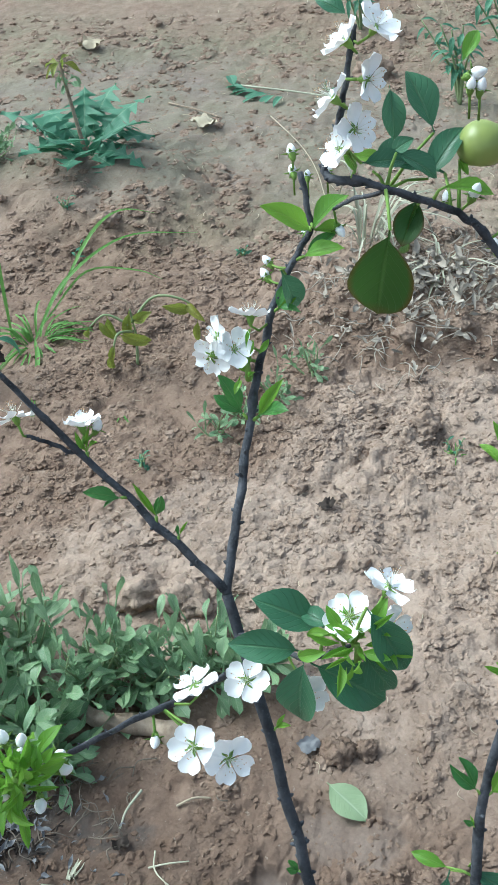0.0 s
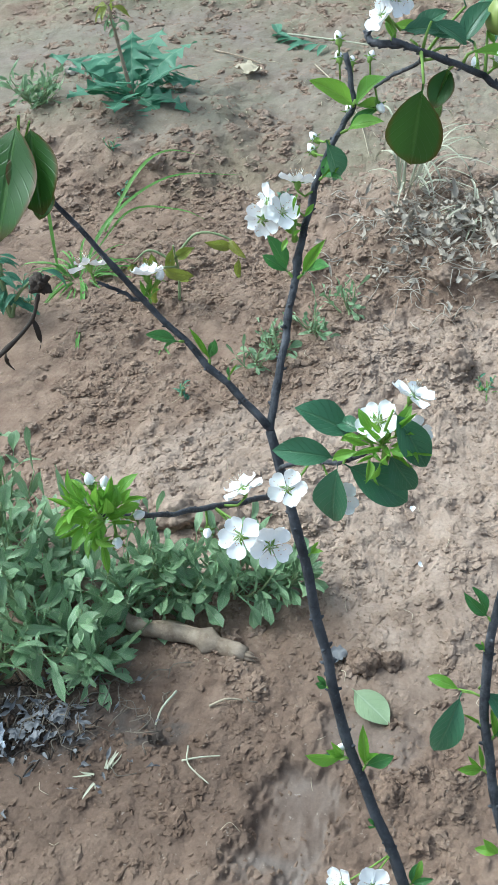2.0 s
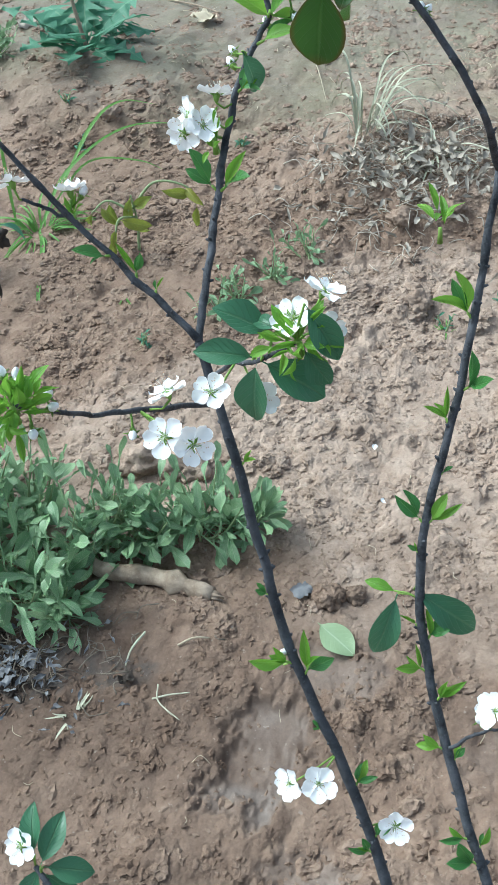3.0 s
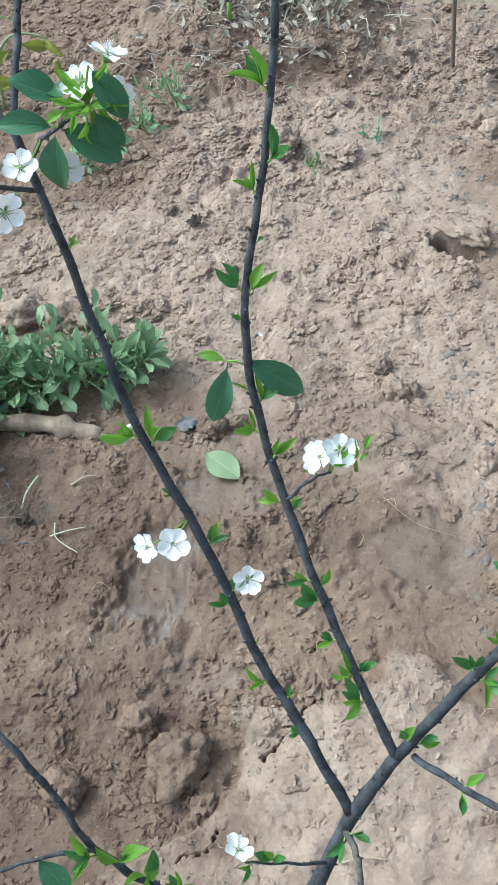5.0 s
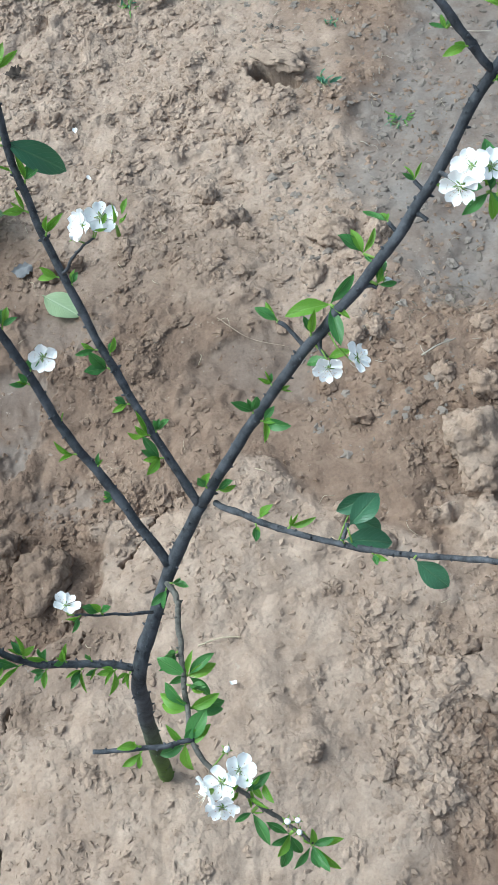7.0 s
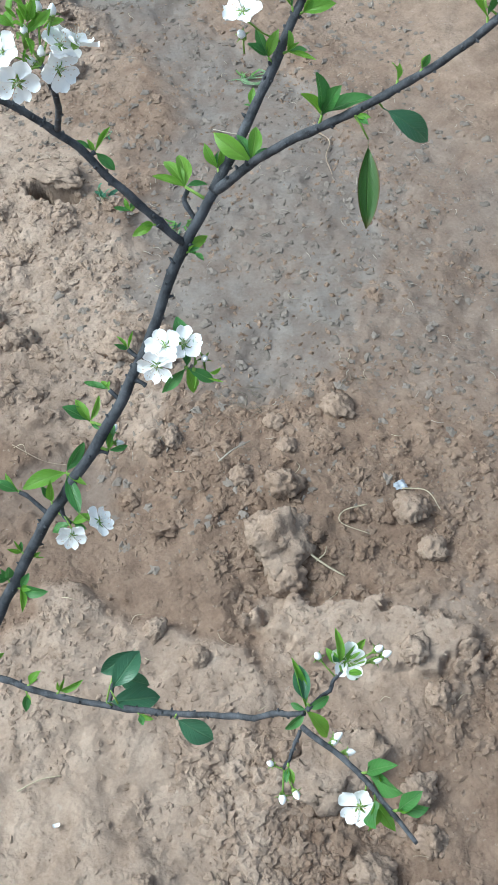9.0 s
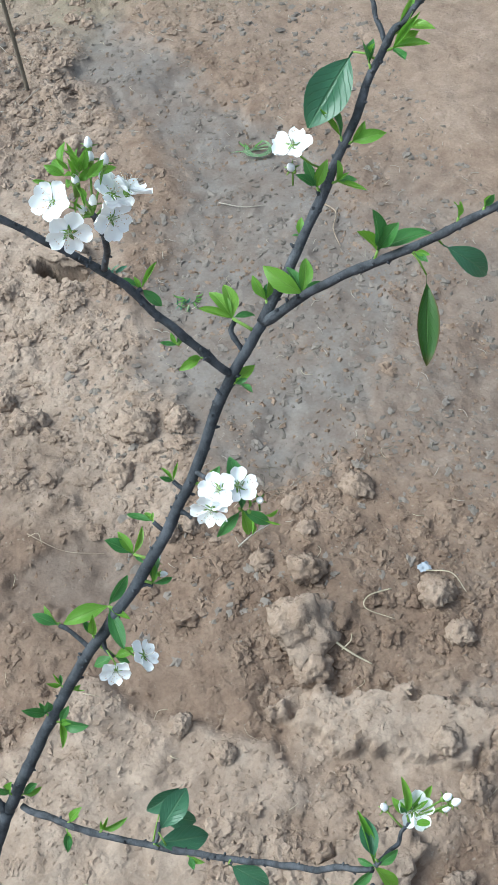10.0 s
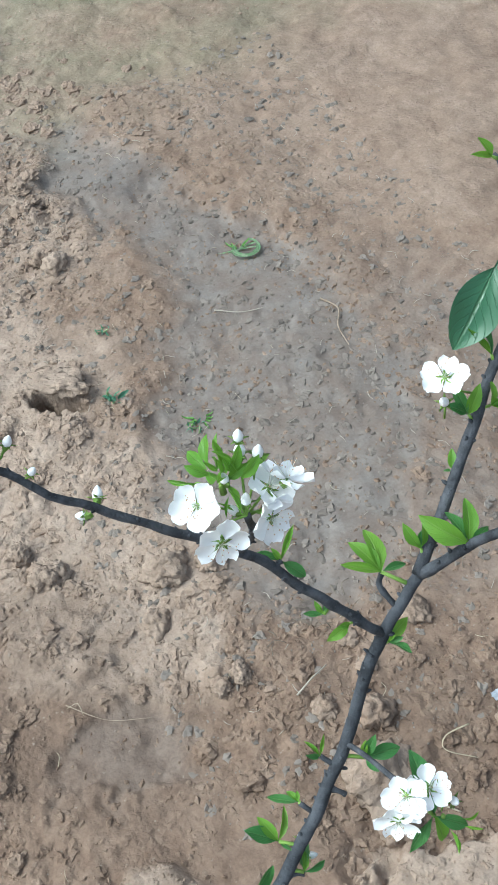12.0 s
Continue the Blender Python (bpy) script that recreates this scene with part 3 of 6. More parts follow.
for key, field in (("wet", FIELDS[0]), ("dry", FIELDS[2]), ("crumbly", FIELDS[3]), ("moist_shade", moisture_and_shade(X, Y)), ("algae", np.maximum(0.7 * spot(X, Y, -0.7, 3.1, 1.7, 0.8, 0, 1.0, 0.3, 56), 0.6 * spot(X, Y, 0.75, 2.4, 0.6, 0.4, 0, 1.0, 0.3, 57) + 0.7 * spot(X, Y, -0.33, -0.02, 0.07, 0.15, 0, 0.9, 0.3, 62))), ("ash", np.maximum(spot(X, Y, -0.61, 0.67, 0.14, 0.06, 10, 0.6, 0.3, 51), 0.8 * spot(X, Y, -0.43, 0.68, 0.06, 0.03, 0, 0.7, 0.3, 52)))):
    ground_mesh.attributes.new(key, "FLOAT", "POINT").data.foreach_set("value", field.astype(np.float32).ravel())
tagged(new("ground", ground_mesh), "bare reddish loam field, dry and cloddy, with grey wet silt", "ground", kind="structure")


def on_ground(x, y):
    return float(ground_height(np.array([x], float), np.array([y], float))[0])


# ---- loose earth ----
LUMPS = [lump(s, 4, 0.27, 0.80, 0.12) for s in range(1, 9)]


def dried(me, amount):
    """Marks how far a loose lump has dried out."""
    for key, value in (("dry", amount), ("moist_shade", 0.6 if amount < 0.2 else 0.0)):
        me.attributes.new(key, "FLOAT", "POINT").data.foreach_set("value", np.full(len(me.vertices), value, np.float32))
    return me


LUMP_MESHES = {amount: [dried(mesh_of("soil_clod", v, f, CLOD), amount) for v, f in LUMPS] for amount in (0.15, 0.55, 0.95)}
CRUMBS = [(np.array(v), np.array(f)) for v, f in (lump(s, 2, 0.60, 0.66) for s in range(11, 21))]
CHUNKS = [(np.array(v), np.array(f)) for v, f in (lump(s, 3, 0.46, 0.70, 0.05) for s in range(31, 39))]
GRAINS = [(np.array(v), np.array(f)) for v, f in (lump(s, 1, 0.65, 0.66) for s in range(21, 27))]


def soil_clod(x, y, size, stretch=1.0, turn=0.0, kind=0, sink=0.35, label="dry reddish-brown clod of earth lying on the ground"):
    spot_x, spot_y = np.array([x], float), np.array([y], float)
    here, damp = float(masks(spot_x, spot_y)[2][0]), float(moisture_and_shade(spot_x, spot_y)[0])
    amount = 0.15 if damp > 0.3 and x < 0.2 else 0.95 if here > 0.6 else 0.55
    ob = new("soil_clod", LUMP_MESHES[amount][kind % len(LUMPS)])
    ob.matrix_basis = Matrix.LocRotScale((x, y, on_ground(x, y) + size * (0.55 * 0.72 - sink * 0.6)), Euler((0, 0, radians(turn))), (size * stretch, size, size))
    return tagged(ob, label, "soil clod", "clods of earth")


def strewn(xs, ys, sizes, seed, sink=0.1, large=0.0062, material=CLOD):
    """Loose grains of earth, one at each place, as one mesh."""
    rs = np.random.RandomState(seed)
    verts, faces, counts, total = [], [], [], 0
    for x, y, h, s in zip(xs, ys, ground_height(xs, ys), sizes):
        kinds = CHUNKS if s > 0.0100 else CRUMBS if s > large else GRAINS
        v, f = kinds[rs.randint(len(kinds))]
        a = rs.uniform(0, 6.28)
        c, n = math.cos(a), math.sin(a)
        v = v * (s * rs.uniform(0.8, 1.5), s, s * rs.uniform(0.6, 1.0))
        verts.append(np.stack([v[:, 0] * c - v[:, 1] * n + x, v[:, 0] * n + v[:, 1] * c + y, v[:, 2] + h - sink * s], 1))
        faces.append(f + total)
        counts.append(len(v))
        total += len(v)
    verts = np.concatenate(verts)
    me = mesh_from_arrays("soil_crumbs", verts, np.concatenate(faces), material)
    sharp = np.zeros(len(me.polygons), bool)
    me.polygons.foreach_set("use_smooth", sharp)
    each = np.repeat(np.arange(len(xs)), counts)
    for key, field in (("dry", masks(xs, ys)[2]), ("moist_shade", moisture_and_shade(xs, ys))):
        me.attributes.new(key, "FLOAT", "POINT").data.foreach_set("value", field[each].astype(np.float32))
    return me


def crumbs(count, seed):
    """Crumbs of earth, thick where the ground is crumbly."""
    rs = np.random.RandomState(seed)
    x, y = rs.uniform(-1.3, 1.3, count * 5), rs.uniform(-0.25, 3.8, count * 5)
    wet, crust, dry, crumbly = masks(x, y)
    some = np.clip(0.5 + 3.0 * fractal(x, y, 0.12, 650, 3), 0, 1)
    ok = np.flatnonzero(rs.uniform(0, 1, len(x)) < 0.07 + 0.12 * some + 0.16 * (y > 2.2) + 0.05 * crust + 0.80 * (0.25 + 0.75 * some) * crumbly)[:count]
    sizes = 0.0018 + 0.0125 * rs.uniform(0, 1, len(ok)) ** 3.3 * (0.25 + 0.75 * crumbly[ok])
    return strewn(x[ok], y[ok], sizes, seed + 1, 0.12)


def gravel(count, seed):
    """The bed of loose angular lumps where the crust has broken up."""
    rs = np.random.RandomState(seed)
    t = rs.normal(0, 1, (count, 2))
    x, y = 0.345 + 0.022 * t[:, 0] + 0.026 * t[:, 1], 0.010 - 0.060 * t[:, 0] + 0.016 * t[:, 1]
    return strewn(x, y, 0.0030 + 0.0130 * rs.uniform(0, 1, count) ** 2.4, seed + 1, -0.1, 0.0045)


tagged(new("soil_crumbs", crumbs(17000, 5)), "crumbs of dry reddish earth strewn over the field", "soil crumbs", kind="stuff")


def fine_crumbs(count, seed):
    """The granular cover of the dug and the trodden earth round the tree."""
    rs = np.random.RandomState(seed)
    x, y = rs.uniform(-0.75, 0.95, count * 4), rs.uniform(-0.2, 2.0, count * 4)
    wet, crust, dry, crumbly = masks(x, y)
    some = np.clip(0.5 + 2.6 * fractal(x, y, 0.09, 690, 3), 0, 1)
    ok = np.flatnonzero(rs.uniform(0, 1, len(x)) < (0.10 + 0.90 * some) * (0.42 + 0.58 * crumbly) * (1 - 0.7 * wet))[:count]
    return strewn(x[ok], y[ok], 0.0016 + 0.0042 * rs.uniform(0, 1, len(ok)) ** 2.0, seed + 1, 0.1, 0.0060)


tagged(new("soil_crumbs", fine_crumbs(28000, 25)), "fine crumbs of earth covering the dug ground", "soil crumbs", kind="stuff")


def silt_bits(count, seed):
    """Little dark grains that lie on the wet silt."""
    rs = np.random.RandomState(seed)
    x, y = rs.uniform(0.25, 1.1, count * 4), rs.uniform(0.4, 2.1, count * 4)
    ok = np.flatnonzero(rs.uniform(0, 1, len(x)) < 0.45 + 0.5 * masks(x, y)[0])[:count]
    return strewn(x[ok], y[ok], 0.0014 + 0.0066 * rs.uniform(0, 1, len(ok)) ** 3.0, seed + 1, 0.12, material=SILT_GRAIN)


def clod_bed(count, seed, field, least=0.0035, more=0.0065, large=0.1):
    """Broken clods lying loose on tilled ground, in drifts."""
    rs = np.random.RandomState(seed)
    x, y = field(rs, count * 6)
    wet, crust, dry, crumbly = masks(x, y)
    some = 0.15 + 0.85 * np.clip(0.5 + 3.0 * fractal(x, y, 0.10, 660, 3), 0, 1)
    ok = np.flatnonzero((rs.uniform(0, 1, len(x)) < some * (0.05 + 0.25 * (y > 2.0) + 0.95 * crumbly)) & (wet < 0.65))[:count]
    return strewn(x[ok], y[ok], least + more * rs.uniform(0, 1, len(ok)) ** 2.8, seed + 1, 0.15, large)


tagged(new("loose_clods", clod_bed(5200, 15, lambda r, n: (r.uniform(-0.85, 0.80, n), r.uniform(-0.15, 2.25, n)), 0.0032, 0.0125, 0.0045)), "broken clods strewn over the tilled ground", "soil crumbs", kind="stuff")
tagged(new("loose_clods", clod_bed(5500, 17, lambda r, n: (r.uniform(-1.6, 0.5, n), r.uniform(2.0, 3.9, n)), 0.0040, 0.0105)), "small clods strewn over the far trodden ground", "soil crumbs", kind="stuff")
tagged(new("silt_grains", silt_bits(5200, 13)), "small dark grains lying on the grey silt", "soil crumbs", kind="stuff")
tagged(new("soil_gravel", gravel(900, 9)), "bed of loose angular lumps where the crust broke up", "soil crumbs", kind="stuff")


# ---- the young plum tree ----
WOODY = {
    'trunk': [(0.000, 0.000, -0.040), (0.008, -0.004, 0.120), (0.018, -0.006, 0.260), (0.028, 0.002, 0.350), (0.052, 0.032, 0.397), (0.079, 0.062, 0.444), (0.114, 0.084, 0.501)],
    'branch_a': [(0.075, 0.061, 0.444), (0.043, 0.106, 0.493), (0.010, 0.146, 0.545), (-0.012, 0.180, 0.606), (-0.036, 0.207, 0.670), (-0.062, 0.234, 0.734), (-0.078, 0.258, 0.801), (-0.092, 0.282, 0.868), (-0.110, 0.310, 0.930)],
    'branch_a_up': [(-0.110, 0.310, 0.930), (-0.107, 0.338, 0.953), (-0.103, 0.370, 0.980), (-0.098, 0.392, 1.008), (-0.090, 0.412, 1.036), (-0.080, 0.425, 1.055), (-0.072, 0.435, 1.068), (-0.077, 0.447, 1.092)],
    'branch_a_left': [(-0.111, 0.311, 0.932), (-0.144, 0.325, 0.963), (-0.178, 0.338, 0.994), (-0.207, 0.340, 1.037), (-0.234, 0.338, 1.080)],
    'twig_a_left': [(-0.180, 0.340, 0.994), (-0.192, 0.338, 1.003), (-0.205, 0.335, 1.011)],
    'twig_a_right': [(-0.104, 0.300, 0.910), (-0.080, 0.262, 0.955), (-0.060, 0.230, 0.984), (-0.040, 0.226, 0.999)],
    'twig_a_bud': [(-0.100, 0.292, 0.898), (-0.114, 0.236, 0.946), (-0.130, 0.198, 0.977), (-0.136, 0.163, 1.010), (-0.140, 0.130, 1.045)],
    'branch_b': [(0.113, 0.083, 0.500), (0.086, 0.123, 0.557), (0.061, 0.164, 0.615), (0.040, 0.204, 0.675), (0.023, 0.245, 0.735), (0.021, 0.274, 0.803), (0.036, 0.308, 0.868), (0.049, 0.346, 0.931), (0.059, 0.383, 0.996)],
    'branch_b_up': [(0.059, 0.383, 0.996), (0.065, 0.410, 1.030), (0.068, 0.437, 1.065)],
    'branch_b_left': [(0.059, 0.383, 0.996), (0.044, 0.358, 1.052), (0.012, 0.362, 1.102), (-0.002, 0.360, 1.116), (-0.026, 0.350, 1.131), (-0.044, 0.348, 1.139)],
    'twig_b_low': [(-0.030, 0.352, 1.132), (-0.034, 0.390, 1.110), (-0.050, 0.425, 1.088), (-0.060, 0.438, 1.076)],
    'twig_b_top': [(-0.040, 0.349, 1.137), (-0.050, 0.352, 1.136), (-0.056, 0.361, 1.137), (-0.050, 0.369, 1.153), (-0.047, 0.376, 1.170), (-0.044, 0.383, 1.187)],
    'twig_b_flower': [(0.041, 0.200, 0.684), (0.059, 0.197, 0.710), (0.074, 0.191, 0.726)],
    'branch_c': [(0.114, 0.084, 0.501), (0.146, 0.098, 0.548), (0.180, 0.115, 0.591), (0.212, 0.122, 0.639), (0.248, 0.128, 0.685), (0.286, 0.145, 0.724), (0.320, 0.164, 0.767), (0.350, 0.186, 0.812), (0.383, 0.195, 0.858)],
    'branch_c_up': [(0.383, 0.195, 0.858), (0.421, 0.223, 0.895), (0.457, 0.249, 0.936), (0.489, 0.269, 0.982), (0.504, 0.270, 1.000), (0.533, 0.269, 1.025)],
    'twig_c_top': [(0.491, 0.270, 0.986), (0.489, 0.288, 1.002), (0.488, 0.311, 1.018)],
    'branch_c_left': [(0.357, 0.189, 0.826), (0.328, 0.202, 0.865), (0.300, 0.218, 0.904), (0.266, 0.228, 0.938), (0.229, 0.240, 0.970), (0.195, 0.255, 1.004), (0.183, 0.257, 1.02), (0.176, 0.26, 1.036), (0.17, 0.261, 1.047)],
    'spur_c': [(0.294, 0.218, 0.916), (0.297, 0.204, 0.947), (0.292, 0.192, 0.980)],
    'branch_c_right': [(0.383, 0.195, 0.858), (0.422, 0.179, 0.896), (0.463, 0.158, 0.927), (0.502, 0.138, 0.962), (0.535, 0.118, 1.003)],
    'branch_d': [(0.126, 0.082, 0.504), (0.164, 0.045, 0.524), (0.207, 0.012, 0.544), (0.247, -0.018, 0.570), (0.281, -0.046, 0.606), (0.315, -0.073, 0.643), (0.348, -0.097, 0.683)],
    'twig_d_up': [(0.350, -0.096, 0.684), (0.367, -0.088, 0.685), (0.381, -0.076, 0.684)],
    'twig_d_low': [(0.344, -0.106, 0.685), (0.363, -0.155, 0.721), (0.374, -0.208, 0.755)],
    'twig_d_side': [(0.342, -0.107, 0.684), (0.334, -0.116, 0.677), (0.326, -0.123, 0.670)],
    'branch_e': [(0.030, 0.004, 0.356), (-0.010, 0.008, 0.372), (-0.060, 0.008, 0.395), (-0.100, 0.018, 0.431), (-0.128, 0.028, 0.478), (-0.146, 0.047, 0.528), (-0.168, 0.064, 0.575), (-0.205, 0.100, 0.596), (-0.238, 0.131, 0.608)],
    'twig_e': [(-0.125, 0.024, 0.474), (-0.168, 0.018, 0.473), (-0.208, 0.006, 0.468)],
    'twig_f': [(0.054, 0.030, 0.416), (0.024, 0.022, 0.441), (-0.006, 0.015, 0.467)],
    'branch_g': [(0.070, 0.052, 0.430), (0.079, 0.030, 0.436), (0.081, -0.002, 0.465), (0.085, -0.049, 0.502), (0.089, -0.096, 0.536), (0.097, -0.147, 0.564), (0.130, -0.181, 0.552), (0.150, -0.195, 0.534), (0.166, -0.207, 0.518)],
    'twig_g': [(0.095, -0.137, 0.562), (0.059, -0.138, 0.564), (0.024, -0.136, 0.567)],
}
SPROUTS = {
    'branch_a': [(0.86, 'R', 2, 12), (0.71, 'L', 2, 12), (0.62, 'L', 3, 30), (0.59, 'R', 3, 32), (0.53, 'L', 2, 10), (0.44, 'R', 3, 20), (0.37, 'R', 2, 14), (0.34, 'L', 3, 20), (0.27, 'R', 1, 10), (0.23, 'L', 3, 22), (0.19, 'R', 2, 12), (0.13, 'L', 3, 14)],
    'branch_a_up': [(0.34, 'B', 4, 24), (0.41, 'L', 2, 18), (0.56, 'R', 3, 18), (0.72, 'R', 2, 26)],
    'branch_a_left': [(0.37, 'L', 2, 18), (0.27, 'R', 3, 20), (0.18, 'R', 2, 10), (0.53, 'R', 3, 16), (0.9, 'L', 2, 10)],
    'branch_b': [(0.86, 'L', 3, 28), (0.8, 'R', 3, 24), (0.75, 'L', 3, 20), (0.71, 'R', 1, 10), (0.66, 'B', 4, 20), (0.61, 'L', 2, 10), (0.52, 'L', 2, 12), (0.51, 'R', 3, 24), (0.48, 'L', 3, 26), (0.44, 'R', 3, 22), (0.39, 'L', 2, 16), (0.37, 'R', 2, 14), (0.27, 'L', 2, 18), (0.24, 'L', 3, 24), (0.25, 'R', 2, 14), (0.19, 'L', 3, 18), (0.14, 'R', 3, 16), (0.14, 'L', 3, 24), (0.09, 'L', 4, 26)],
    'branch_c': [(0.05, 'B', 4, 26), (0.22, 'L', 3, 24), (0.23, 'R', 4, 24), (0.3, 'L', 3, 16), (0.3, 'R', 2, 12), (0.42, 'L', 2, 24), (0.91, 'R', 3, 14)],
    'branch_c_up': [(0.0, 'L', 3, 20), (0.3, 'L', 3, 26), (0.33, 'R', 4, 22), (0.42, 'B', 4, 20), (0.56, 'L', 3, 22), (0.6, 'R', 4, 24), (0.68, 'R', 3, 22), (1.0, 'B', 4, 20)],
    'branch_c_right': [(0.42, 'L', 4, 36), (0.53, 'R', 2, 12), (0.65, 'L', 2, 16), (0.72, 'L', 2, 14), (0.95, 'L', 2, 24)],
    'branch_c_left': [(0.06, 'L', 2, 16), (0.73, 'L', 3, 12), (0.8, 'R', 3, 12), (0.9, 'L', 2, 10)],
    'branch_d': [(0.16, 'B', 4, 18), (0.25, 'L', 3, 22), (0.48, 'R', 2, 14)],
    'twig_d_up': [(1.0, 'L', 4, 24), (1.0, 'R', 3, 16)],
    'twig_d_low': [(0.51, 'L', 4, 30), (0.67, 'R', 3, 28), (0.84, 'L', 3, 24)],
    'twig_d_side': [(0.85, 'L', 2, 12)],
    'branch_e': [(0.48, 'L', 4, 34), (0.42, 'R', 4, 30), (0.37, 'L', 3, 28), (0.35, 'R', 4, 30), (0.32, 'L', 4, 30), (0.27, 'L', 3, 26), (0.27, 'R', 4, 26), (0.23, 'R', 3, 24), (0.22, 'L', 3, 20), (0.18, 'R', 4, 22), (0.16, 'L', 4, 24), (0.12, 'L', 3, 18), (0.06, 'L', 4, 26), (0.03, 'L', 3, 20), (0.13, 'R', 2, 12)],
    'twig_f': [(0.68, 'R', 4, 24), (1.0, 'L', 3, 16)],
    'branch_g': [(0.03, 'B', 4, 22), (0.36, 'R', 3, 24), (0.47, 'L', 3, 28)],
    'twig_g': [(0.54, 'B', 4, 16)],
    'twig_c_top': [(1.0, 'B', 4, 18)],
}
WHORLS = {
    'whorls_g': [
        ((0.35, -0.096, 0.684), [(1, 26, 16, 0), (-9, 7, 1, 1), (16, 2, 4, 1), (-16, -8, -8, 1), (12, -17, -14, 0)]),
        ((0.09, -0.073, 0.519), [(-20, 13, 9, 1), (-13, -6, 6, 1), (19, 9, 15, 1), (21, 1, 9, 0), (17, -14, -9, 1), (5, 14, 13, 0)]),
        ((0.092, -0.106, 0.54), [(-21, 9, 5, 0), (-24, 6, 0, 0), (23, 1, -1, 1), (22, -4, -2, 1), (21, 1, 12, 0), (-17, 13, 16, 1)]),
        ((0.088, -0.138, 0.559), [(17, 15, 19, 1), (-11, 10, 14, 0), (-3, -17, -13, 0), (-17, -4, -3, 1), (6, 6, 10, 1), (18, 6, 12, 0)]),
        ((0.126, -0.175, 0.554), [(17, 5, 14, 1), (13, -14, 2, 0), (2, -9, -9, 0)]),
        ((0.128, -0.187, 0.546), [(-11, -5, 1, 1), (7, -19, -5, 1), (6, -2, 3, 0)]),
        ((0.151, -0.201, 0.527), [(-12, 8, 3, 1), (-7, -21, -11, 1), (6, -12, -11, 1), (-7, -14, 2, 0), (-11, -7, 4, 1)]),
        ((0.165, -0.208, 0.516), [(14, 1, 6, 1), (22, 1, 2, 0), (3, 4, 13, 0), (-13, -10, -2, 1), (9, -16, 0, 1), (16, -19, -2, 0), (-6, 6, 7, 0), (2, -15, -7, 1)]),
    ],
    'whorls_c': [
        ((0.366, 0.206, 0.858), [(-18, 9, 9, 0), (-6, 17, 14, 0), (6, 21, 14, 0), (14, -1, 2, 1)]),
        ((0.313, 0.216, 0.894), [(-9, 4, 10, 1), (13, 12, 7, 0), (10, -9, -9, 1), (-2, 3, 8, 0)]),
        ((0.327, 0.198, 0.856), [(-9, 4, 1, 1), (-3, 4, 7, 0), (3, 2, 5, 1)]),
        ((0.338, 0.197, 0.852), [(-3, 5, 4, 1)]),
        ((0.407, 0.186, 0.884), [(-21, 11, 17, 0), (11, 18, 14, 0), (11, 1, 5, 1), (-2, 16, 10, 1)]),
        ((0.419, 0.224, 0.895), [(2, 5, 10, 0), (4, 5, 5, 0), (-4, 1, 2, 1)]),
        ((0.357, 0.186, 0.819), [(15, 1, 11, 0)]),
    ],
    'whorls_c_low': [
        ((0.199, 0.144, 0.656), [(-14, 8, 10, 1), (-8, 15, 6, 0)]),
        ((0.304, 0.166, 0.76), [(-4, 9, 7, 0), (6, 6, 10, 0), (-6, -2, 9, 1)]),
        ((0.284, 0.156, 0.735), [(-13, 8, 0, 1), (-3, 9, 3, 0), (1, 5, 3, 0)]),
        ((0.265, 0.147, 0.715), [(-14, 9, 13, 1), (-5, 11, 13, 0), (12, 12, 10, 0), (5, -6, -3, 1)]),
        ((0.272, 0.129, 0.7), [(15, -2, 0, 1), (6, 6, 9, 0), (7, 15, 8, 1)]),
        ((0.238, 0.133, 0.681), [(15, 8, 16, 1), (-34, -2, 3, 0), (11, -15, 2, 0), (2, -26, -11, 1)]),
        ((0.232, 0.111, 0.646), [(13, -4, 11, 0), (-17, 2, -6, 1), (8, -6, -3, 1)]),
        ((0.327, 0.154, 0.759), [(7, 2, 15, 1), (1, 3, 11, 0), (18, -4, 3, 1), (2, -11, 3, 1)]),
        ((0.333, 0.09, 0.818), [(-17, -6, -8, 1), (14, -11, -6, 1), (2, -13, -10, 0), (3, 7, 5, 1), (4, 26, 20, 1)]),
    ],
}
SPURS = [
    [(0.359, 0.2, 0.844), (0.364, 0.204, 0.847), (0.368, 0.209, 0.852)],
    [(0.307, 0.163, 0.758), (0.304, 0.166, 0.76)],
    [(0.287, 0.151, 0.732), (0.284, 0.155, 0.735)],
    [(0.303, 0.152, 0.744), (0.307, 0.149, 0.742), (0.31, 0.146, 0.74)],
    [(0.319, 0.163, 0.764), (0.325, 0.146, 0.778), (0.330, 0.105, 0.813)],
    [(0.261, 0.132, 0.697), (0.267, 0.131, 0.698), (0.272, 0.129, 0.697)],
    [(0.226, 0.124, 0.655), (0.227, 0.117, 0.65), (0.231, 0.111, 0.646)],
    [(0.207, 0.133, 0.649), (0.205, 0.139, 0.654), (0.199, 0.144, 0.656)],
    [(0.31, 0.212, 0.891), (0.313, 0.216, 0.894)],
    [(0.219, 0.003, 0.553), (0.224, 0.005, 0.555), (0.229, 0.014, 0.561)],
]
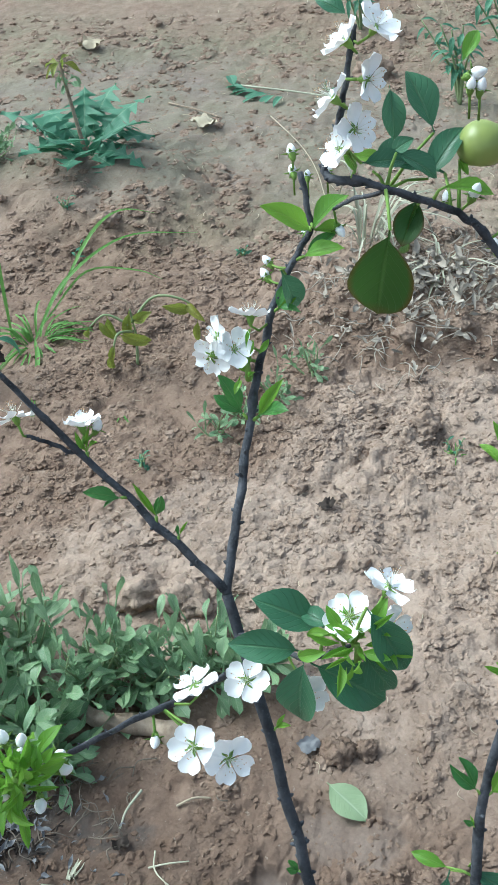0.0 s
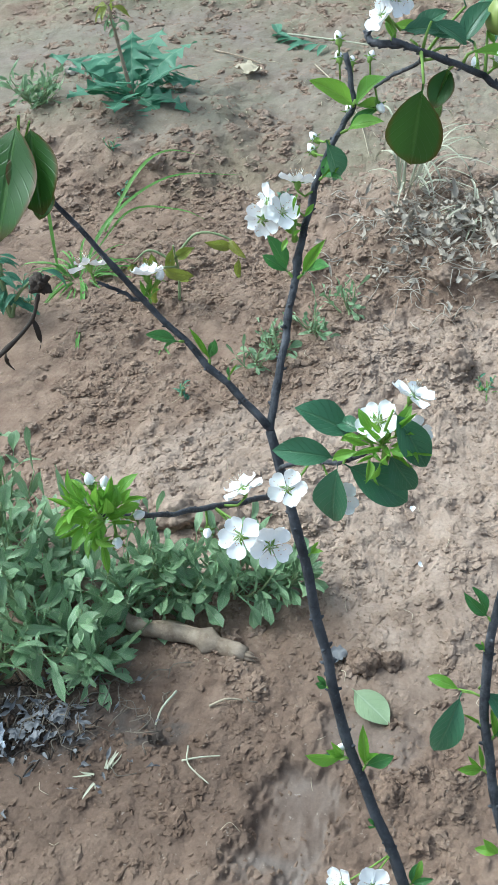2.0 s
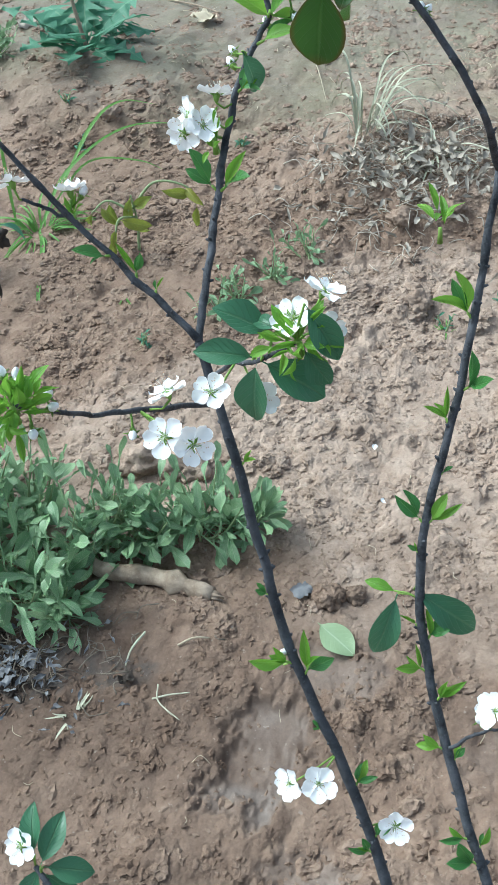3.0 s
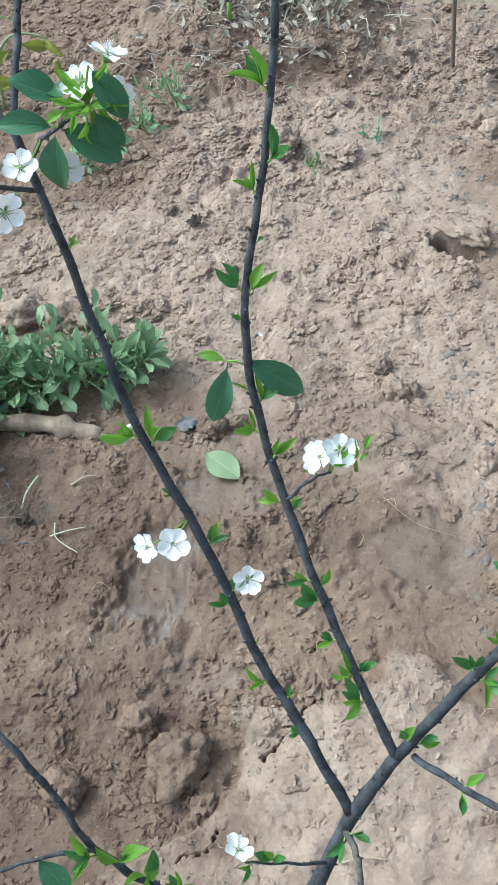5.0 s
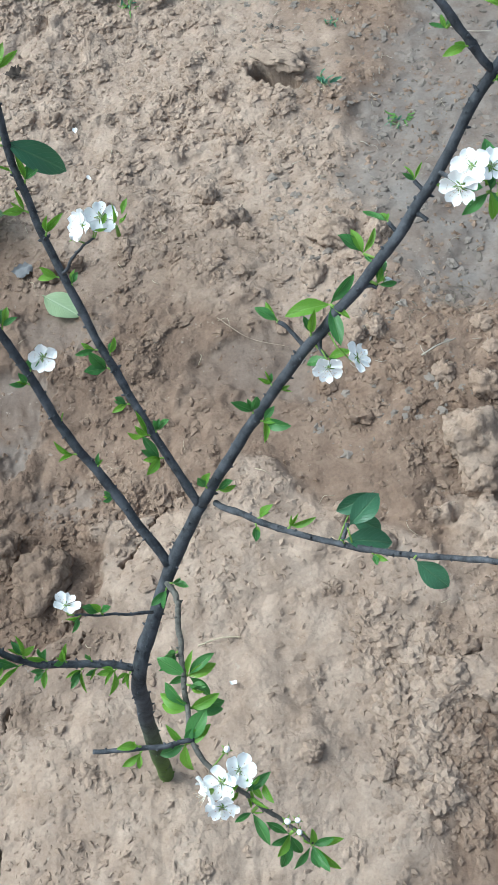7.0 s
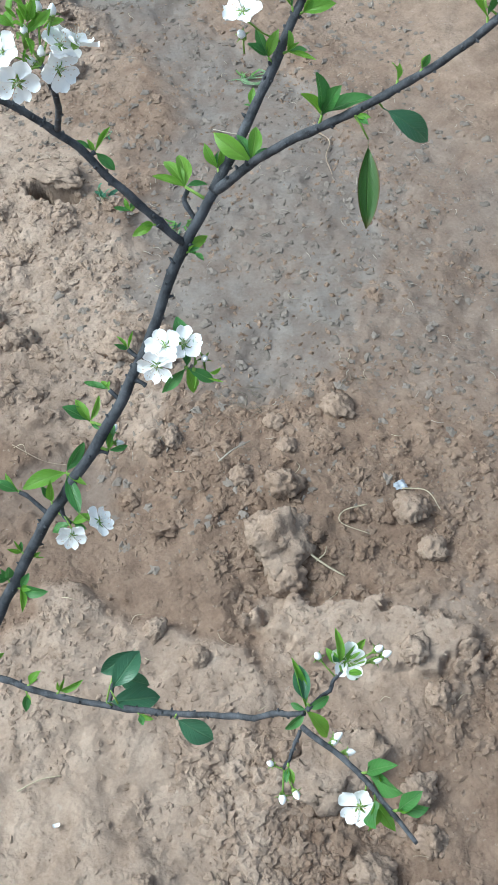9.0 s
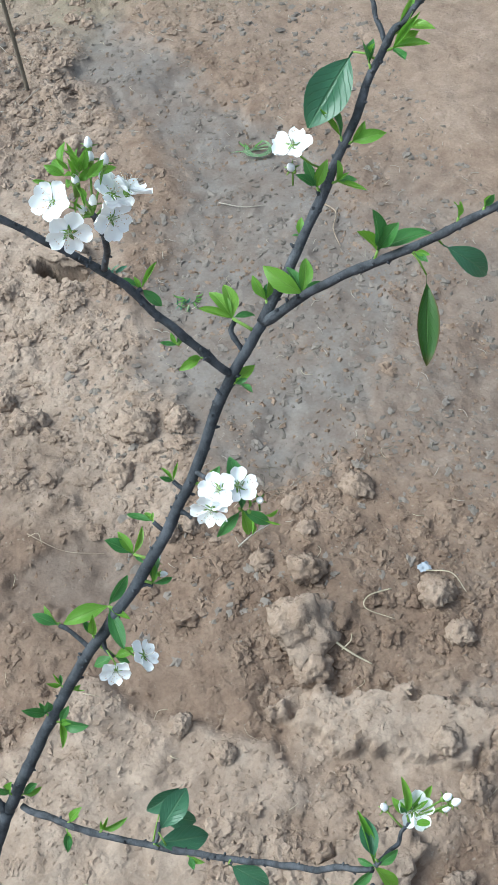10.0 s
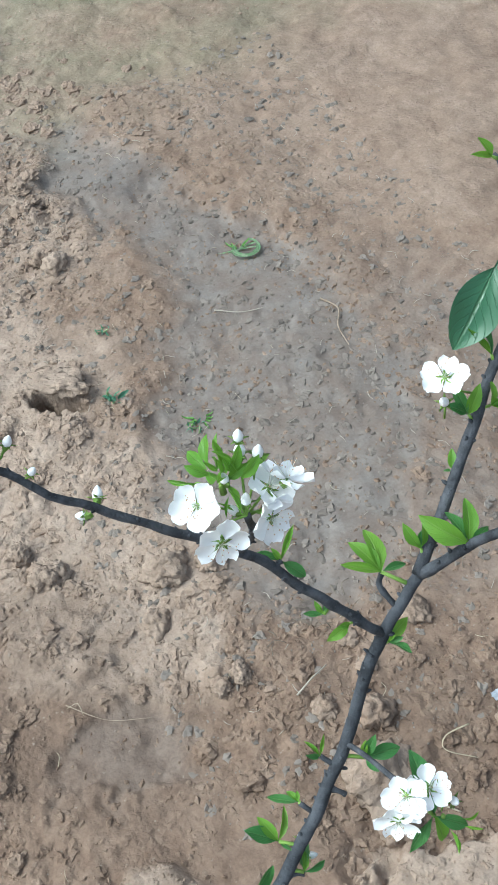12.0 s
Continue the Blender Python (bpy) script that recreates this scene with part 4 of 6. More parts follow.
FLOWERS = {
    'flowers_a': [(-0.109, 0.392, 1.023, 0, 0.3), (-0.118, 0.396, 1.027, 200, 0.7), (-0.121, 0.392, 1.018, 250, 0.6), (-0.100, 0.398, 1.039, 90, 0.9), (-0.088, 0.239, 0.955, 60, 0.2), (-0.062, 0.233, 0.958, -60, 0.4), (-0.105, 0.202, 0.958, -120, 0.1), (-0.090, 0.198, 0.957, -40, 0.5), (-0.108, 0.227, 0.966, 120, 0.7), (-0.041, 0.231, 1.010, 150, 0.3), (-0.026, 0.238, 1.021, 60, 0.7), (-0.026, 0.238, 0.996, -30, 0.6), (-0.209, 0.338, 1.021, 110, 0.9), (-0.179, 0.344, 1.011, 100, 0.7)],
    'flowers_low': [(-0.247, 0.138, 0.623, 200, 0.2), (-0.043, 0.178, 0.665, -10, 0.2), (-0.062, 0.179, 0.662, 200, 0.5), (0.007, 0.179, 0.613, -90, 0.3), (0.081, 0.203, 0.734, 20, 0.2), (0.067, 0.200, 0.732, 180, 0.6), (-0.012, 0.023, 0.472, 60, 0.7)],
    'flowers_c': [(0.230, 0.098, 0.651, 250, 0.5), (0.252, 0.100, 0.655, 20, 0.6), (0.335, 0.100, 0.829, 60, 0.3), (0.323, 0.101, 0.830, 180, 0.4), (0.315, 0.094, 0.822, 230, 0.6), (0.421, 0.240, 0.953, 110, 0.4), (0.530, 0.131, 1.010, 0, 0.6), (0.274, 0.203, 0.986, 180, 0.3), (0.277, 0.186, 0.977, -100, 0.5), (0.305, 0.196, 0.987, 30, 0.5), (0.301, 0.187, 0.979, -60, 0.5), (0.314, 0.198, 0.985, 50, 0.8)],
    'flowers_d': [(0.385, -0.073, 0.687, 10, 0.2), (0.356, -0.174, 0.727, 200, 0.4)],
    'flowers_g': [(0.111, -0.170, 0.568, 200, 0.3), (0.124, -0.164, 0.569, 30, 0.4), (0.109, -0.184, 0.558, -90, 0.4), (0.101, -0.174, 0.563, 200, 0.8)],
    'flowers_top': [(-0.052, 0.363, 1.166, 150, 0.8), (-0.049, 0.355, 1.148, 180, 0.6), (-0.043, 0.359, 1.154, -20, 0.6), (-0.038, 0.367, 1.171, -20, 0.8), (-0.047, 0.372, 1.185, 150, 0.6), (-0.035, 0.374, 1.189, 30, 0.5)],
}
BUDS = {
    'buds_a': [(-0.096, 0.440, 1.045), (-0.097, 0.435, 1.040), (-0.122, 0.204, 0.957), (-0.066, 0.233, 0.734), (-0.143, 0.136, 1.057), (-0.137, 0.136, 1.056), (-0.137, 0.133, 1.053), (-0.129, 0.141, 1.041), (-0.128, 0.140, 1.035), (-0.135, 0.130, 1.029), (-0.147, 0.131, 1.033), (-0.172, 0.346, 1.009)],
    'buds_top': [(-0.085, 0.480, 1.076), (-0.077, 0.479, 1.074), (-0.085, 0.481, 1.087), (-0.066, 0.481, 1.076), (-0.057, 0.436, 1.065), (-0.076, 0.448, 1.058), (0.019, 0.370, 1.106), (0.015, 0.366, 1.097), (0.018, 0.366, 1.096), (0.005, 0.361, 1.125), (-0.006, 0.365, 1.120), (0.004, 0.377, 1.168), (0.006, 0.374, 1.164), (0.002, 0.373, 1.165)],
    'buds_c': [(0.280, 0.150, 0.695), (0.418, 0.235, 0.941), (0.209, 0.259, 1.007), (0.214, 0.249, 0.994), (0.238, 0.249, 0.961), (0.228, 0.246, 0.954), (0.299, 0.209, 1.012), (0.298, 0.207, 1.005), (0.305, 0.204, 1.003), (0.288, 0.203, 0.996), (0.294, 0.196, 0.985), (0.288, 0.197, 0.980), (0.345, 0.091, 0.821), (0.281, 0.138, 0.693)],
    'buds_tip': [(0.179, 0.261, 1.04), (0.181, 0.261, 1.036), (0.182, 0.256, 1.029), (0.191, 0.26, 1.023), (0.187, 0.253, 1.018), (0.202, 0.26, 1.011), (0.175, 0.262, 1.046)],
    'buds_d': [(0.406, -0.074, 0.693), (0.410, -0.078, 0.691), (0.404, -0.078, 0.685), (0.367, -0.068, 0.695), (0.361, -0.123, 0.699), (0.358, -0.125, 0.697), (0.365, -0.134, 0.698), (0.319, -0.118, 0.672), (0.320, -0.139, 0.665), (0.329, -0.139, 0.665)],
    'buds_g': [(0.118, -0.152, 0.580), (0.158, -0.196, 0.542), (0.151, -0.196, 0.543), (0.158, -0.203, 0.538), (0.058, 0.197, 0.725)],
}
LEAVES = {
    'leaves_a': [
        (-0.028, 0.322, 1.130, -0.034, 0.328, 1.086),
        (-0.018, 0.366, 1.117, -0.023, 0.380, 1.087),
        (-0.085, 0.410, 1.058, -0.075, 0.412, 1.032),
        (-0.052, 0.238, 0.994, -0.075, 0.236, 1.013),
        (-0.062, 0.236, 0.981, -0.087, 0.229, 0.993),
        (-0.060, 0.230, 0.984, -0.066, 0.218, 0.954),
        (-0.057, 0.224, 0.989, -0.027, 0.220, 0.973),
        (-0.034, 0.226, 1.022, -0.017, 0.212, 1.002),
        (-0.048, 0.232, 1.002, -0.062, 0.240, 1.004),
        (-0.036, 0.224, 0.998, -0.024, 0.218, 0.978),
        (0.016, 0.262, 0.768, 0.052, 0.246, 0.753),
        (0.006, 0.260, 0.766, -0.004, 0.232, 0.744),
        (0.004, 0.261, 0.767, -0.015, 0.266, 0.772),
    ],
    'leaves_cd': [
        (0.470, 0.147, 0.914, 0.457, 0.109, 0.885),
        (0.479, 0.149, 0.933, 0.505, 0.126, 0.921),
        (0.473, 0.277, 0.980, 0.437, 0.253, 0.956),
        (0.221, 0.000, 0.563, 0.262, -0.007, 0.561),
        (0.227, 0.003, 0.575, 0.254, 0.021, 0.588),
        (0.268, -0.040, 0.595, 0.290, -0.061, 0.583),
        (0.351, -0.093, 0.688, 0.352, -0.073, 0.701),
        (-0.225, 0.330, 1.112, -0.233, 0.292, 1.070),
        (-0.220, 0.330, 1.109, -0.213, 0.303, 1.077),
        (-0.214, 0.324, 1.080, -0.218, 0.311, 1.067),
    ],
    'leaves_top': [
        (-0.027, 0.367, 1.140, -0.009, 0.365, 1.133),
        (-0.007, 0.358, 1.129, 0.014, 0.361, 1.128),
        (-0.018, 0.374, 1.116, -0.024, 0.361, 1.102),
        (-0.041, 0.364, 1.137, -0.023, 0.369, 1.138),
        (-0.002, 0.365, 1.178, 0.004, 0.375, 1.188),
        (-0.028, 0.318, 1.189, -0.025, 0.307, 1.175),
        (-0.040, 0.298, 1.220, -0.050, 0.302, 1.226),
    ],
    'leaves_low': [
        (-0.171, 0.020, 0.470, -0.145, -0.003, 0.452),
        (0.253, 0.030, 0.577, 0.222, 0.018, 0.570),
        (0.231, 0.021, 0.562, 0.255, 0.007, 0.551),
        (-0.236, 0.132, 0.606, -0.247, 0.112, 0.588),
        (-0.233, 0.130, 0.613, -0.220, 0.156, 0.636),
        (-0.232, 0.131, 0.609, -0.198, 0.133, 0.603),
        (-0.234, 0.130, 0.603, -0.208, 0.119, 0.587),
        (-0.237, 0.135, 0.618, -0.244, 0.158, 0.642),
        (-0.071, 0.428, 1.070, -0.086, 0.414, 1.092),
        (-0.070, 0.430, 1.070, -0.056, 0.456, 1.082),
        (-0.069, 0.430, 1.069, -0.052, 0.446, 1.062),
        (-0.067, 0.228, 0.726, -0.080, 0.227, 0.727),
    ],
    'leaves_fruit': [
        (-0.014, 0.375, 1.124, -0.002, 0.385, 1.143),
        (-0.007, 0.378, 1.125, -0.027, 0.374, 1.137),
        (-0.046, 0.376, 1.135, -0.031, 0.371, 1.136),
        (-0.049, 0.377, 1.137, -0.044, 0.367, 1.134),
        (-0.037, 0.373, 1.129, -0.022, 0.380, 1.143),
        (-0.001, 0.382, 1.129, 0.002, 0.374, 1.128),
        (-0.012, 0.389, 1.138, -0.021, 0.398, 1.162),
    ],
}

# radius at the foot and at the tip, in millimetres
THICK = {
    'trunk': (9.2, 5.1), 'branch_a': (4.5, 2.7), 'branch_a_up': (2.4, 1.4), 'branch_a_left': (2.2, 1.2), 'twig_a_left': (1.3, 0.9),
    'twig_a_right': (1.5, 1.0), 'twig_a_bud': (1.6, 0.9), 'branch_b': (3.7, 2.2), 'branch_b_up': (2.1, 1.6), 'branch_b_left': (2.1, 1.3), 'twig_b_low': (1.2, 0.8), 'twig_b_flower': (1.3, 0.8),
    'twig_b_top': (1.8, 1.1), 'branch_c': (4.7, 3.4), 'branch_c_up': (3.6, 1.6), 'branch_c_left': (2.9, 1.1), 'spur_c': (2.0, 1.6),
    'branch_c_right': (3.0, 2.0), 'branch_d': (2.7, 1.9), 'twig_d_up': (1.6, 1.0), 'twig_d_low': (1.9, 1.2), 'twig_d_side': (1.3, 0.9),
    'branch_e': (3.7, 2.0), 'twig_e': (2.0, 1.3), 'twig_f': (1.5, 0.9), 'branch_g': (2.9, 1.2), 'twig_c_top': (1.6, 1.1), 'twig_g': (1.8, 1.6),
}
EAST, UPHILL, OPEN = Vector((1, 0, 0)), Vector((0, 0.76, 0.65)), Vector((0, -0.65, 0.76))


def fan(angle, lift=0.0):
    """A direction in the slanting plane in which the crown spreads; lift turns it to the open side."""
    a = radians(angle)
    return (EAST * math.cos(a) + UPHILL * math.sin(a) + OPEN * lift).normalized()


plum_tree = tagged(thing("plum_tree"), "young plum tree with dark bare branches, white blossom and first leaves", "fruit tree")
LINES, LIMB_OBJECTS = {}, {}
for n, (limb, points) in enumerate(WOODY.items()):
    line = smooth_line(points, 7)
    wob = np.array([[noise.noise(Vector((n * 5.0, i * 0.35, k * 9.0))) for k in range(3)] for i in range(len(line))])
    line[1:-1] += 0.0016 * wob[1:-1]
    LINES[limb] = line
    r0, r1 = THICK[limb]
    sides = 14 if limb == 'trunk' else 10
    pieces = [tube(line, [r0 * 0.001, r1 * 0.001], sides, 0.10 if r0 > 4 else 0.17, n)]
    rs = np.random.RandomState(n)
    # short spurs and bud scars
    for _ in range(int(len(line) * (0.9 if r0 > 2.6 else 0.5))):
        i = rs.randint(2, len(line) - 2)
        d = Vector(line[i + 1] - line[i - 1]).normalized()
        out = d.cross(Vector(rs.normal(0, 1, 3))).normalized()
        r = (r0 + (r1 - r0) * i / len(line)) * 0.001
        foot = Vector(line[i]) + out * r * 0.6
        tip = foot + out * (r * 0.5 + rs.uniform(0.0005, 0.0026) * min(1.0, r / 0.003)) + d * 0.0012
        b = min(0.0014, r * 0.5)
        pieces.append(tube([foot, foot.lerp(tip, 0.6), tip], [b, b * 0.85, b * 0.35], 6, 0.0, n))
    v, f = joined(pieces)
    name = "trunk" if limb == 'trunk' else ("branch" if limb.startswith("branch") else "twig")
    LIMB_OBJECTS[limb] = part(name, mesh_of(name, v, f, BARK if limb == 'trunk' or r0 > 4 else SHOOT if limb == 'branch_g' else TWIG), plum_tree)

YOUNG_LEAVES = [leaf_mesh("leaf", YOUNG, length=1.0, width=w, fold=fo, curl=c, wave=0.05, widest=0.48, petiole=0.06, rows=8, seed=s)
                for s, (w, fo, c) in enumerate(((0.34, 0.8, 0.25), (0.40, 0.5, 0.35), (0.30, 1.0, 0.1), (0.42, 0.45, 0.5)))]
FRESH_LEAVES = [leaf_mesh("leaf", FRESH, length=1.0, width=w, fold=fo, curl=c, wave=0.07, widest=0.52, petiole=0.08, rows=10, seed=s + 60)
                for s, (w, fo, c) in enumerate(((0.40, 0.45, 0.25), (0.36, 0.6, 0.4), (0.44, 0.3, 0.15), (0.38, 0.5, -0.15)))]
MATURE_LEAVES = [leaf_mesh("leaf", m, length=1.0, width=w, fold=fo, curl=c, wave=0.05, widest=0.52 if m is OLD else 0.5, petiole=0.1, rows=12, seed=s + 9, blunt=0.66 if w > 0.6 else 0.75)
                 for s, (w, fo, c, m) in enumerate(((0.54, 0.45, 0.25, MATURE), (0.50, 0.55, 0.4, MATURE), (0.62, 0.30, 0.04, OLD), (0.52, 0.4, 0.3, MATURE), (0.30, 0.6, 0.1, OLD), (0.42, 0.55, 0.62, MATURE)))]


def leaf_sprout(limb, u, side, count, size, seed):
    """A bud that has opened into a few young leaves."""
    rs = random.Random(seed)
    line = LINES[limb]
    i = min(len(line) - 2, max(1, int(u * (len(line) - 1))))
    at, d = Vector(line[i]), Vector(line[i + 1] - line[i - 1]).normalized()
    across = d.cross(OPEN).normalized()
    r0, r1 = THICK[limb]
    r = (r0 + (r1 - r0) * u) * 0.001
    for s in {"L": (-1,), "R": (1,), "B": (-1, 1)}[side]:
        n = count if side != "B" else (count + 1) // 2
        out = (across * s * 0.8 + OPEN * rs.uniform(0.1, 0.6) + d * rs.uniform(0.4, 1.0)).normalized()
        tip = at + out * (r + size * 0.00016)
        stem = part("leaf_sprout", mesh_of("leaf_sprout", *tube([at + out * r * 0.5, tip], [0.0011, 0.0008], 6), CALYX), plum_tree)
        for j in range(n):
            spread = (j - (n - 1) / 2) * rs.uniform(0.35, 0.9)
            q = Matrix.Rotation(spread, 3, OPEN) @ out
            q = (q + OPEN * rs.uniform(-0.35, 0.7) + Vector((0, 0, 0.25))).normalized()
            face = (OPEN + Vector((rs.uniform(-0.7, 0.7), rs.uniform(-0.7, 0.7), rs.uniform(-0.2, 0.7)))).normalized()
            length = size * 0.001 * rs.uniform(0.55, 1.1) * (0.75 if j == n // 2 and n > 2 else 1.0)
            part("leaf", (FRESH_LEAVES if rs.random() < 0.45 else YOUNG_LEAVES)[rs.randrange(4)], stem, aimed(tip, q, face, length * 1.08))


for limb, rows in SPROUTS.items():
    for k, (u, side, count, size) in enumerate(rows):
        leaf_sprout(limb, u, side, count, size, hash((len(limb), k, size)) % 9973)


def leaf_whorl(centre, tips, seed):
    """An opened bud: leaves that spread from one point, bright young ones among darker ones."""
    rs = random.Random(seed)
    at = Vector(centre)
    hold = nearest_on_tree(at)
    foot = hold if (hold - at).length < 0.02 else at - OPEN * 0.006
    stem = part("leaf_sprout", mesh_of("leaf_sprout", *tube([foot, foot.lerp(at, 0.5), at], [0.0014, 0.0012, 0.0011], 6, 0.1, seed), CALYX), plum_tree)
    for x, y, z, kind in tips:
        d = Vector((x, y, z)) * 0.001
        face = (OPEN + Vector((rs.uniform(-0.7, 0.7), rs.uniform(-0.5, 0.5), rs.uniform(-0.1, 0.6)))).normalized()
        part("leaf", (FRESH_LEAVES if kind else YOUNG_LEAVES)[rs.randrange(4)], stem, aimed(at, d, face, d.length * rs.uniform(1.05, 1.2)))


def nearest_on_tree(p):
    best = None
    for limb, line in LINES.items():
        d = np.linalg.norm(line - np.array(p), axis=1)
        i = int(d.argmin())
        if best is None or d[i] < best[0]:
            best = (d[i], Vector(line[i]))
    return best[1]



for n, line in enumerate(SPURS):
    v, f = tube(smooth_line([tuple(nearest_on_tree(Vector(line[0])))] + line[1:], 4), [0.0019, 0.0015, 0.0016], 8, 0.25, 50 + n)
    part("twig", mesh_of("twig", v, f, TWIG), plum_tree)
for n, (centre, tips) in enumerate(sum(WHORLS.values(), [])):
    leaf_whorl(centre, tips, 500 + n)

k = 0
for where, rows in LEAVES.items():
    for row in rows:
        foot, tip = Vector(row[:3]), Vector(row[3:])
        rs = random.Random(300 + k)
        hold = nearest_on_tree(foot)
        if (hold - foot).length < 0.04:
            v, f = tube([hold, hold.lerp(foot, 0.5) + Vector((0, 0, 0.002)), foot], [0.0009, 0.0007, 0.0006], 6)
            part("petiole", mesh_of("petiole", v, f, CALYX), plum_tree)
        kind = 2 if k in (0, 1, 20, 21, 22, 25) else 4 if k == 13 else 5 if k in (10, 11, 14) else (0, 1, 3)[k % 3]
        face = (OPEN + Vector((rs.uniform(-0.35, 0.35), rs.uniform(-0.35, 0.35), 0.3))).normalized()
        young = where == 'leaves_top' and k % 3 == 0 or k in (12, 38, 39, 40, 44, 45, 47)
        part("leaf", (YOUNG_LEAVES[1] if young else MATURE_LEAVES[kind]), plum_tree, aimed(foot, tip - foot, face, (tip - foot).length * (1.4 if k in (10, 11) else 1.0 if k in (0, 1) else 1.16 if 3 <= k <= 7 else 1.1)))
        k += 1


# blossoms: five cupped petals on a green cup, with a brush of stamens
def petal_shape(seed):
    rs = np.random.RandomState(seed)
    verts, faces, rows, cols = [], [], 7, 7
    for i in range(rows):
        u = i / (rows - 1)
        w = 0.41 * (math.sin(math.pi * min(1.0, u ** 1.35) * 0.87) ** 0.8 if u > 0 else 0.0) + 0.04
        for j in range(cols):
            v = j / (cols - 1) * 2 - 1
            notch = -0.07 * max(0.0, 1 - abs(v) * 2.5) if i == rows - 1 else 0.0
            y = 0.10 + 0.92 * u * (1 - 0.10 * v * v * u) + notch
            z = 0.30 * u * u - 0.10 * u + 0.16 * v * v * (0.4 + u) - 0.2 * max(0.0, u - 0.7) + 0.03 * rs.uniform(-1, 1) * u
            verts.append((v * w, y, z))
    for i in range(rows - 1):
        for j in range(cols - 1):
            a = i * cols + j
            faces.append((a, a + 1, a + cols + 1, a + cols))
    return verts, faces


PETALS = [mesh_of("petal", *petal_shape(s), PETAL) for s in range(3)]


def stamen_mesh(seed):
    rs = np.random.RandomState(seed)
    fil, dots = [], []
    for i in range(15):
        a, lean, length = rs.uniform(0, 6.28), rs.uniform(0.2, 1.35), rs.uniform(0.5, 0.85)
        d = np.array([math.cos(a) * lean, math.sin(a) * lean, 1.0])
        d = d / np.linalg.norm(d) * length
        fil.append(tube([(0, 0, 0.05), d * 0.6 + (0, 0, 0.04), d + (0, 0, 0.05)], [0.007, 0.005], 4))
        dots.append(d + (0, 0, 0.06))
    v1, f1 = joined(fil)
    v2, f2 = joined([lump_small(c) for c in dots])
    me = mesh_of("stamen_tuft", v1 + v2, f1 + [tuple(i + len(v1) for i in f) for f in f2], STAMEN)
    me.materials.append(ANTHER)
    me.polygons.foreach_set("material_index", [0] * len(f1) + [1] * len(f2))
    return me


def lump_small(piece):
    """An eight-sided grain in place of a lump."""
    c, r = piece, 0.030
    pts = [c + np.array(o) * r for o in ((1, 0, 0), (-1, 0, 0), (0, 1, 0), (0, -1, 0), (0, 0, 1), (0, 0, -1))]
    return pts, [(0, 2, 4), (2, 1, 4), (1, 3, 4), (3, 0, 4), (2, 0, 5), (1, 2, 5), (3, 1, 5), (0, 3, 5)]


STAMENS = [stamen_mesh(s) for s in (3, 4)]


def cup(top, sep=True):
    """A small green cup with pointed sepals, mouth to +z."""
    v, f = tube([(0, 0, -0.45), (0, 0, -0.32), (0, 0, -0.12), (0, 0, 0.02)], [0.06, 0.14, 0.2, 0.19], 8)
    pieces = [(v, f)]
    if sep:
        for i in range(5):
            a = 2 * math.pi * (i + 0.5) / 5
            c, s = math.cos(a), math.sin(a)
            pts = [(0.17 * c - 0.1 * s, 0.17 * s + 0.1 * c, 0.0), (0.17 * c + 0.1 * s, 0.17 * s - 0.1 * c, 0.0), (top * c, top * s, 0.02), (0.25 * c, 0.25 * s, -0.06)]
            pieces.append((pts, [(0, 1, 2), (1, 0, 3), (0, 2, 3), (2, 1, 3)]))
    return joined(pieces)


def stalk_to(p, back, parent_hold, scale):
    """A flower stalk from the wood to the cup."""
    foot = parent_hold if (parent_hold - back).length < 0.035 else back - Vector((0, 0, 0.012))
    mid = foot.lerp(back, 0.55) + (back - p).normalized() * 0.003
    return tube([foot, mid, back], [0.0007, 0.0006, 0.0007], 6)


def blossom(p, angle, lean, seed, size=0.0125):
    rs = random.Random(seed)
    out = (OPEN * (1.05 - lean) + fan(angle) * lean * 1.1 + Vector((0, 0, 0.12))).normalized()
    m = aimed(p, out.orthogonal(), out, size) @ pose(0, 0, 0, 0, 0, rs.uniform(0, 72))
    back = p - out * size * 0.45
    v, f = cup(0.42)
    v = [m @ Vector(q) for q in v]
    sv, sf = stalk_to(p, back, nearest_on_tree(back), size)
    body = part("blossom", mesh_of("blossom", *joined([(v, f), (sv, sf)]), CALYX), plum_tree, None, "open white five-petalled plum blossom")
    openness = rs.uniform(-0.22, 0.16)
    for i in range(5):
        tilt = openness + rs.uniform(-0.14, 0.14)
        pm = m @ Matrix.Rotation(radians(72 * i) + rs.uniform(-0.1, 0.1), 4, 'Z') @ Matrix.Rotation(tilt, 4, 'X') @ Matrix.Scale(rs.uniform(0.92, 1.06), 4)
        part("petal", PETALS[rs.randrange(3)], body, pm)
    part("stamen_tuft", STAMENS[seed % 2], body, m, "pale stamens with brown tips")


def bud_shape():
    v, f = tube([(0, 0, -0.5), (0, 0, -0.3), (0, 0, 0.05), (0, 0, 0.4), (0, 0, 0.7), (0, 0, 0.82)], [0.22, 0.42, 0.48, 0.38, 0.18, 0.04], 9)
    return mesh_of("flower_bud", v, f, PETAL)


BUD = bud_shape()


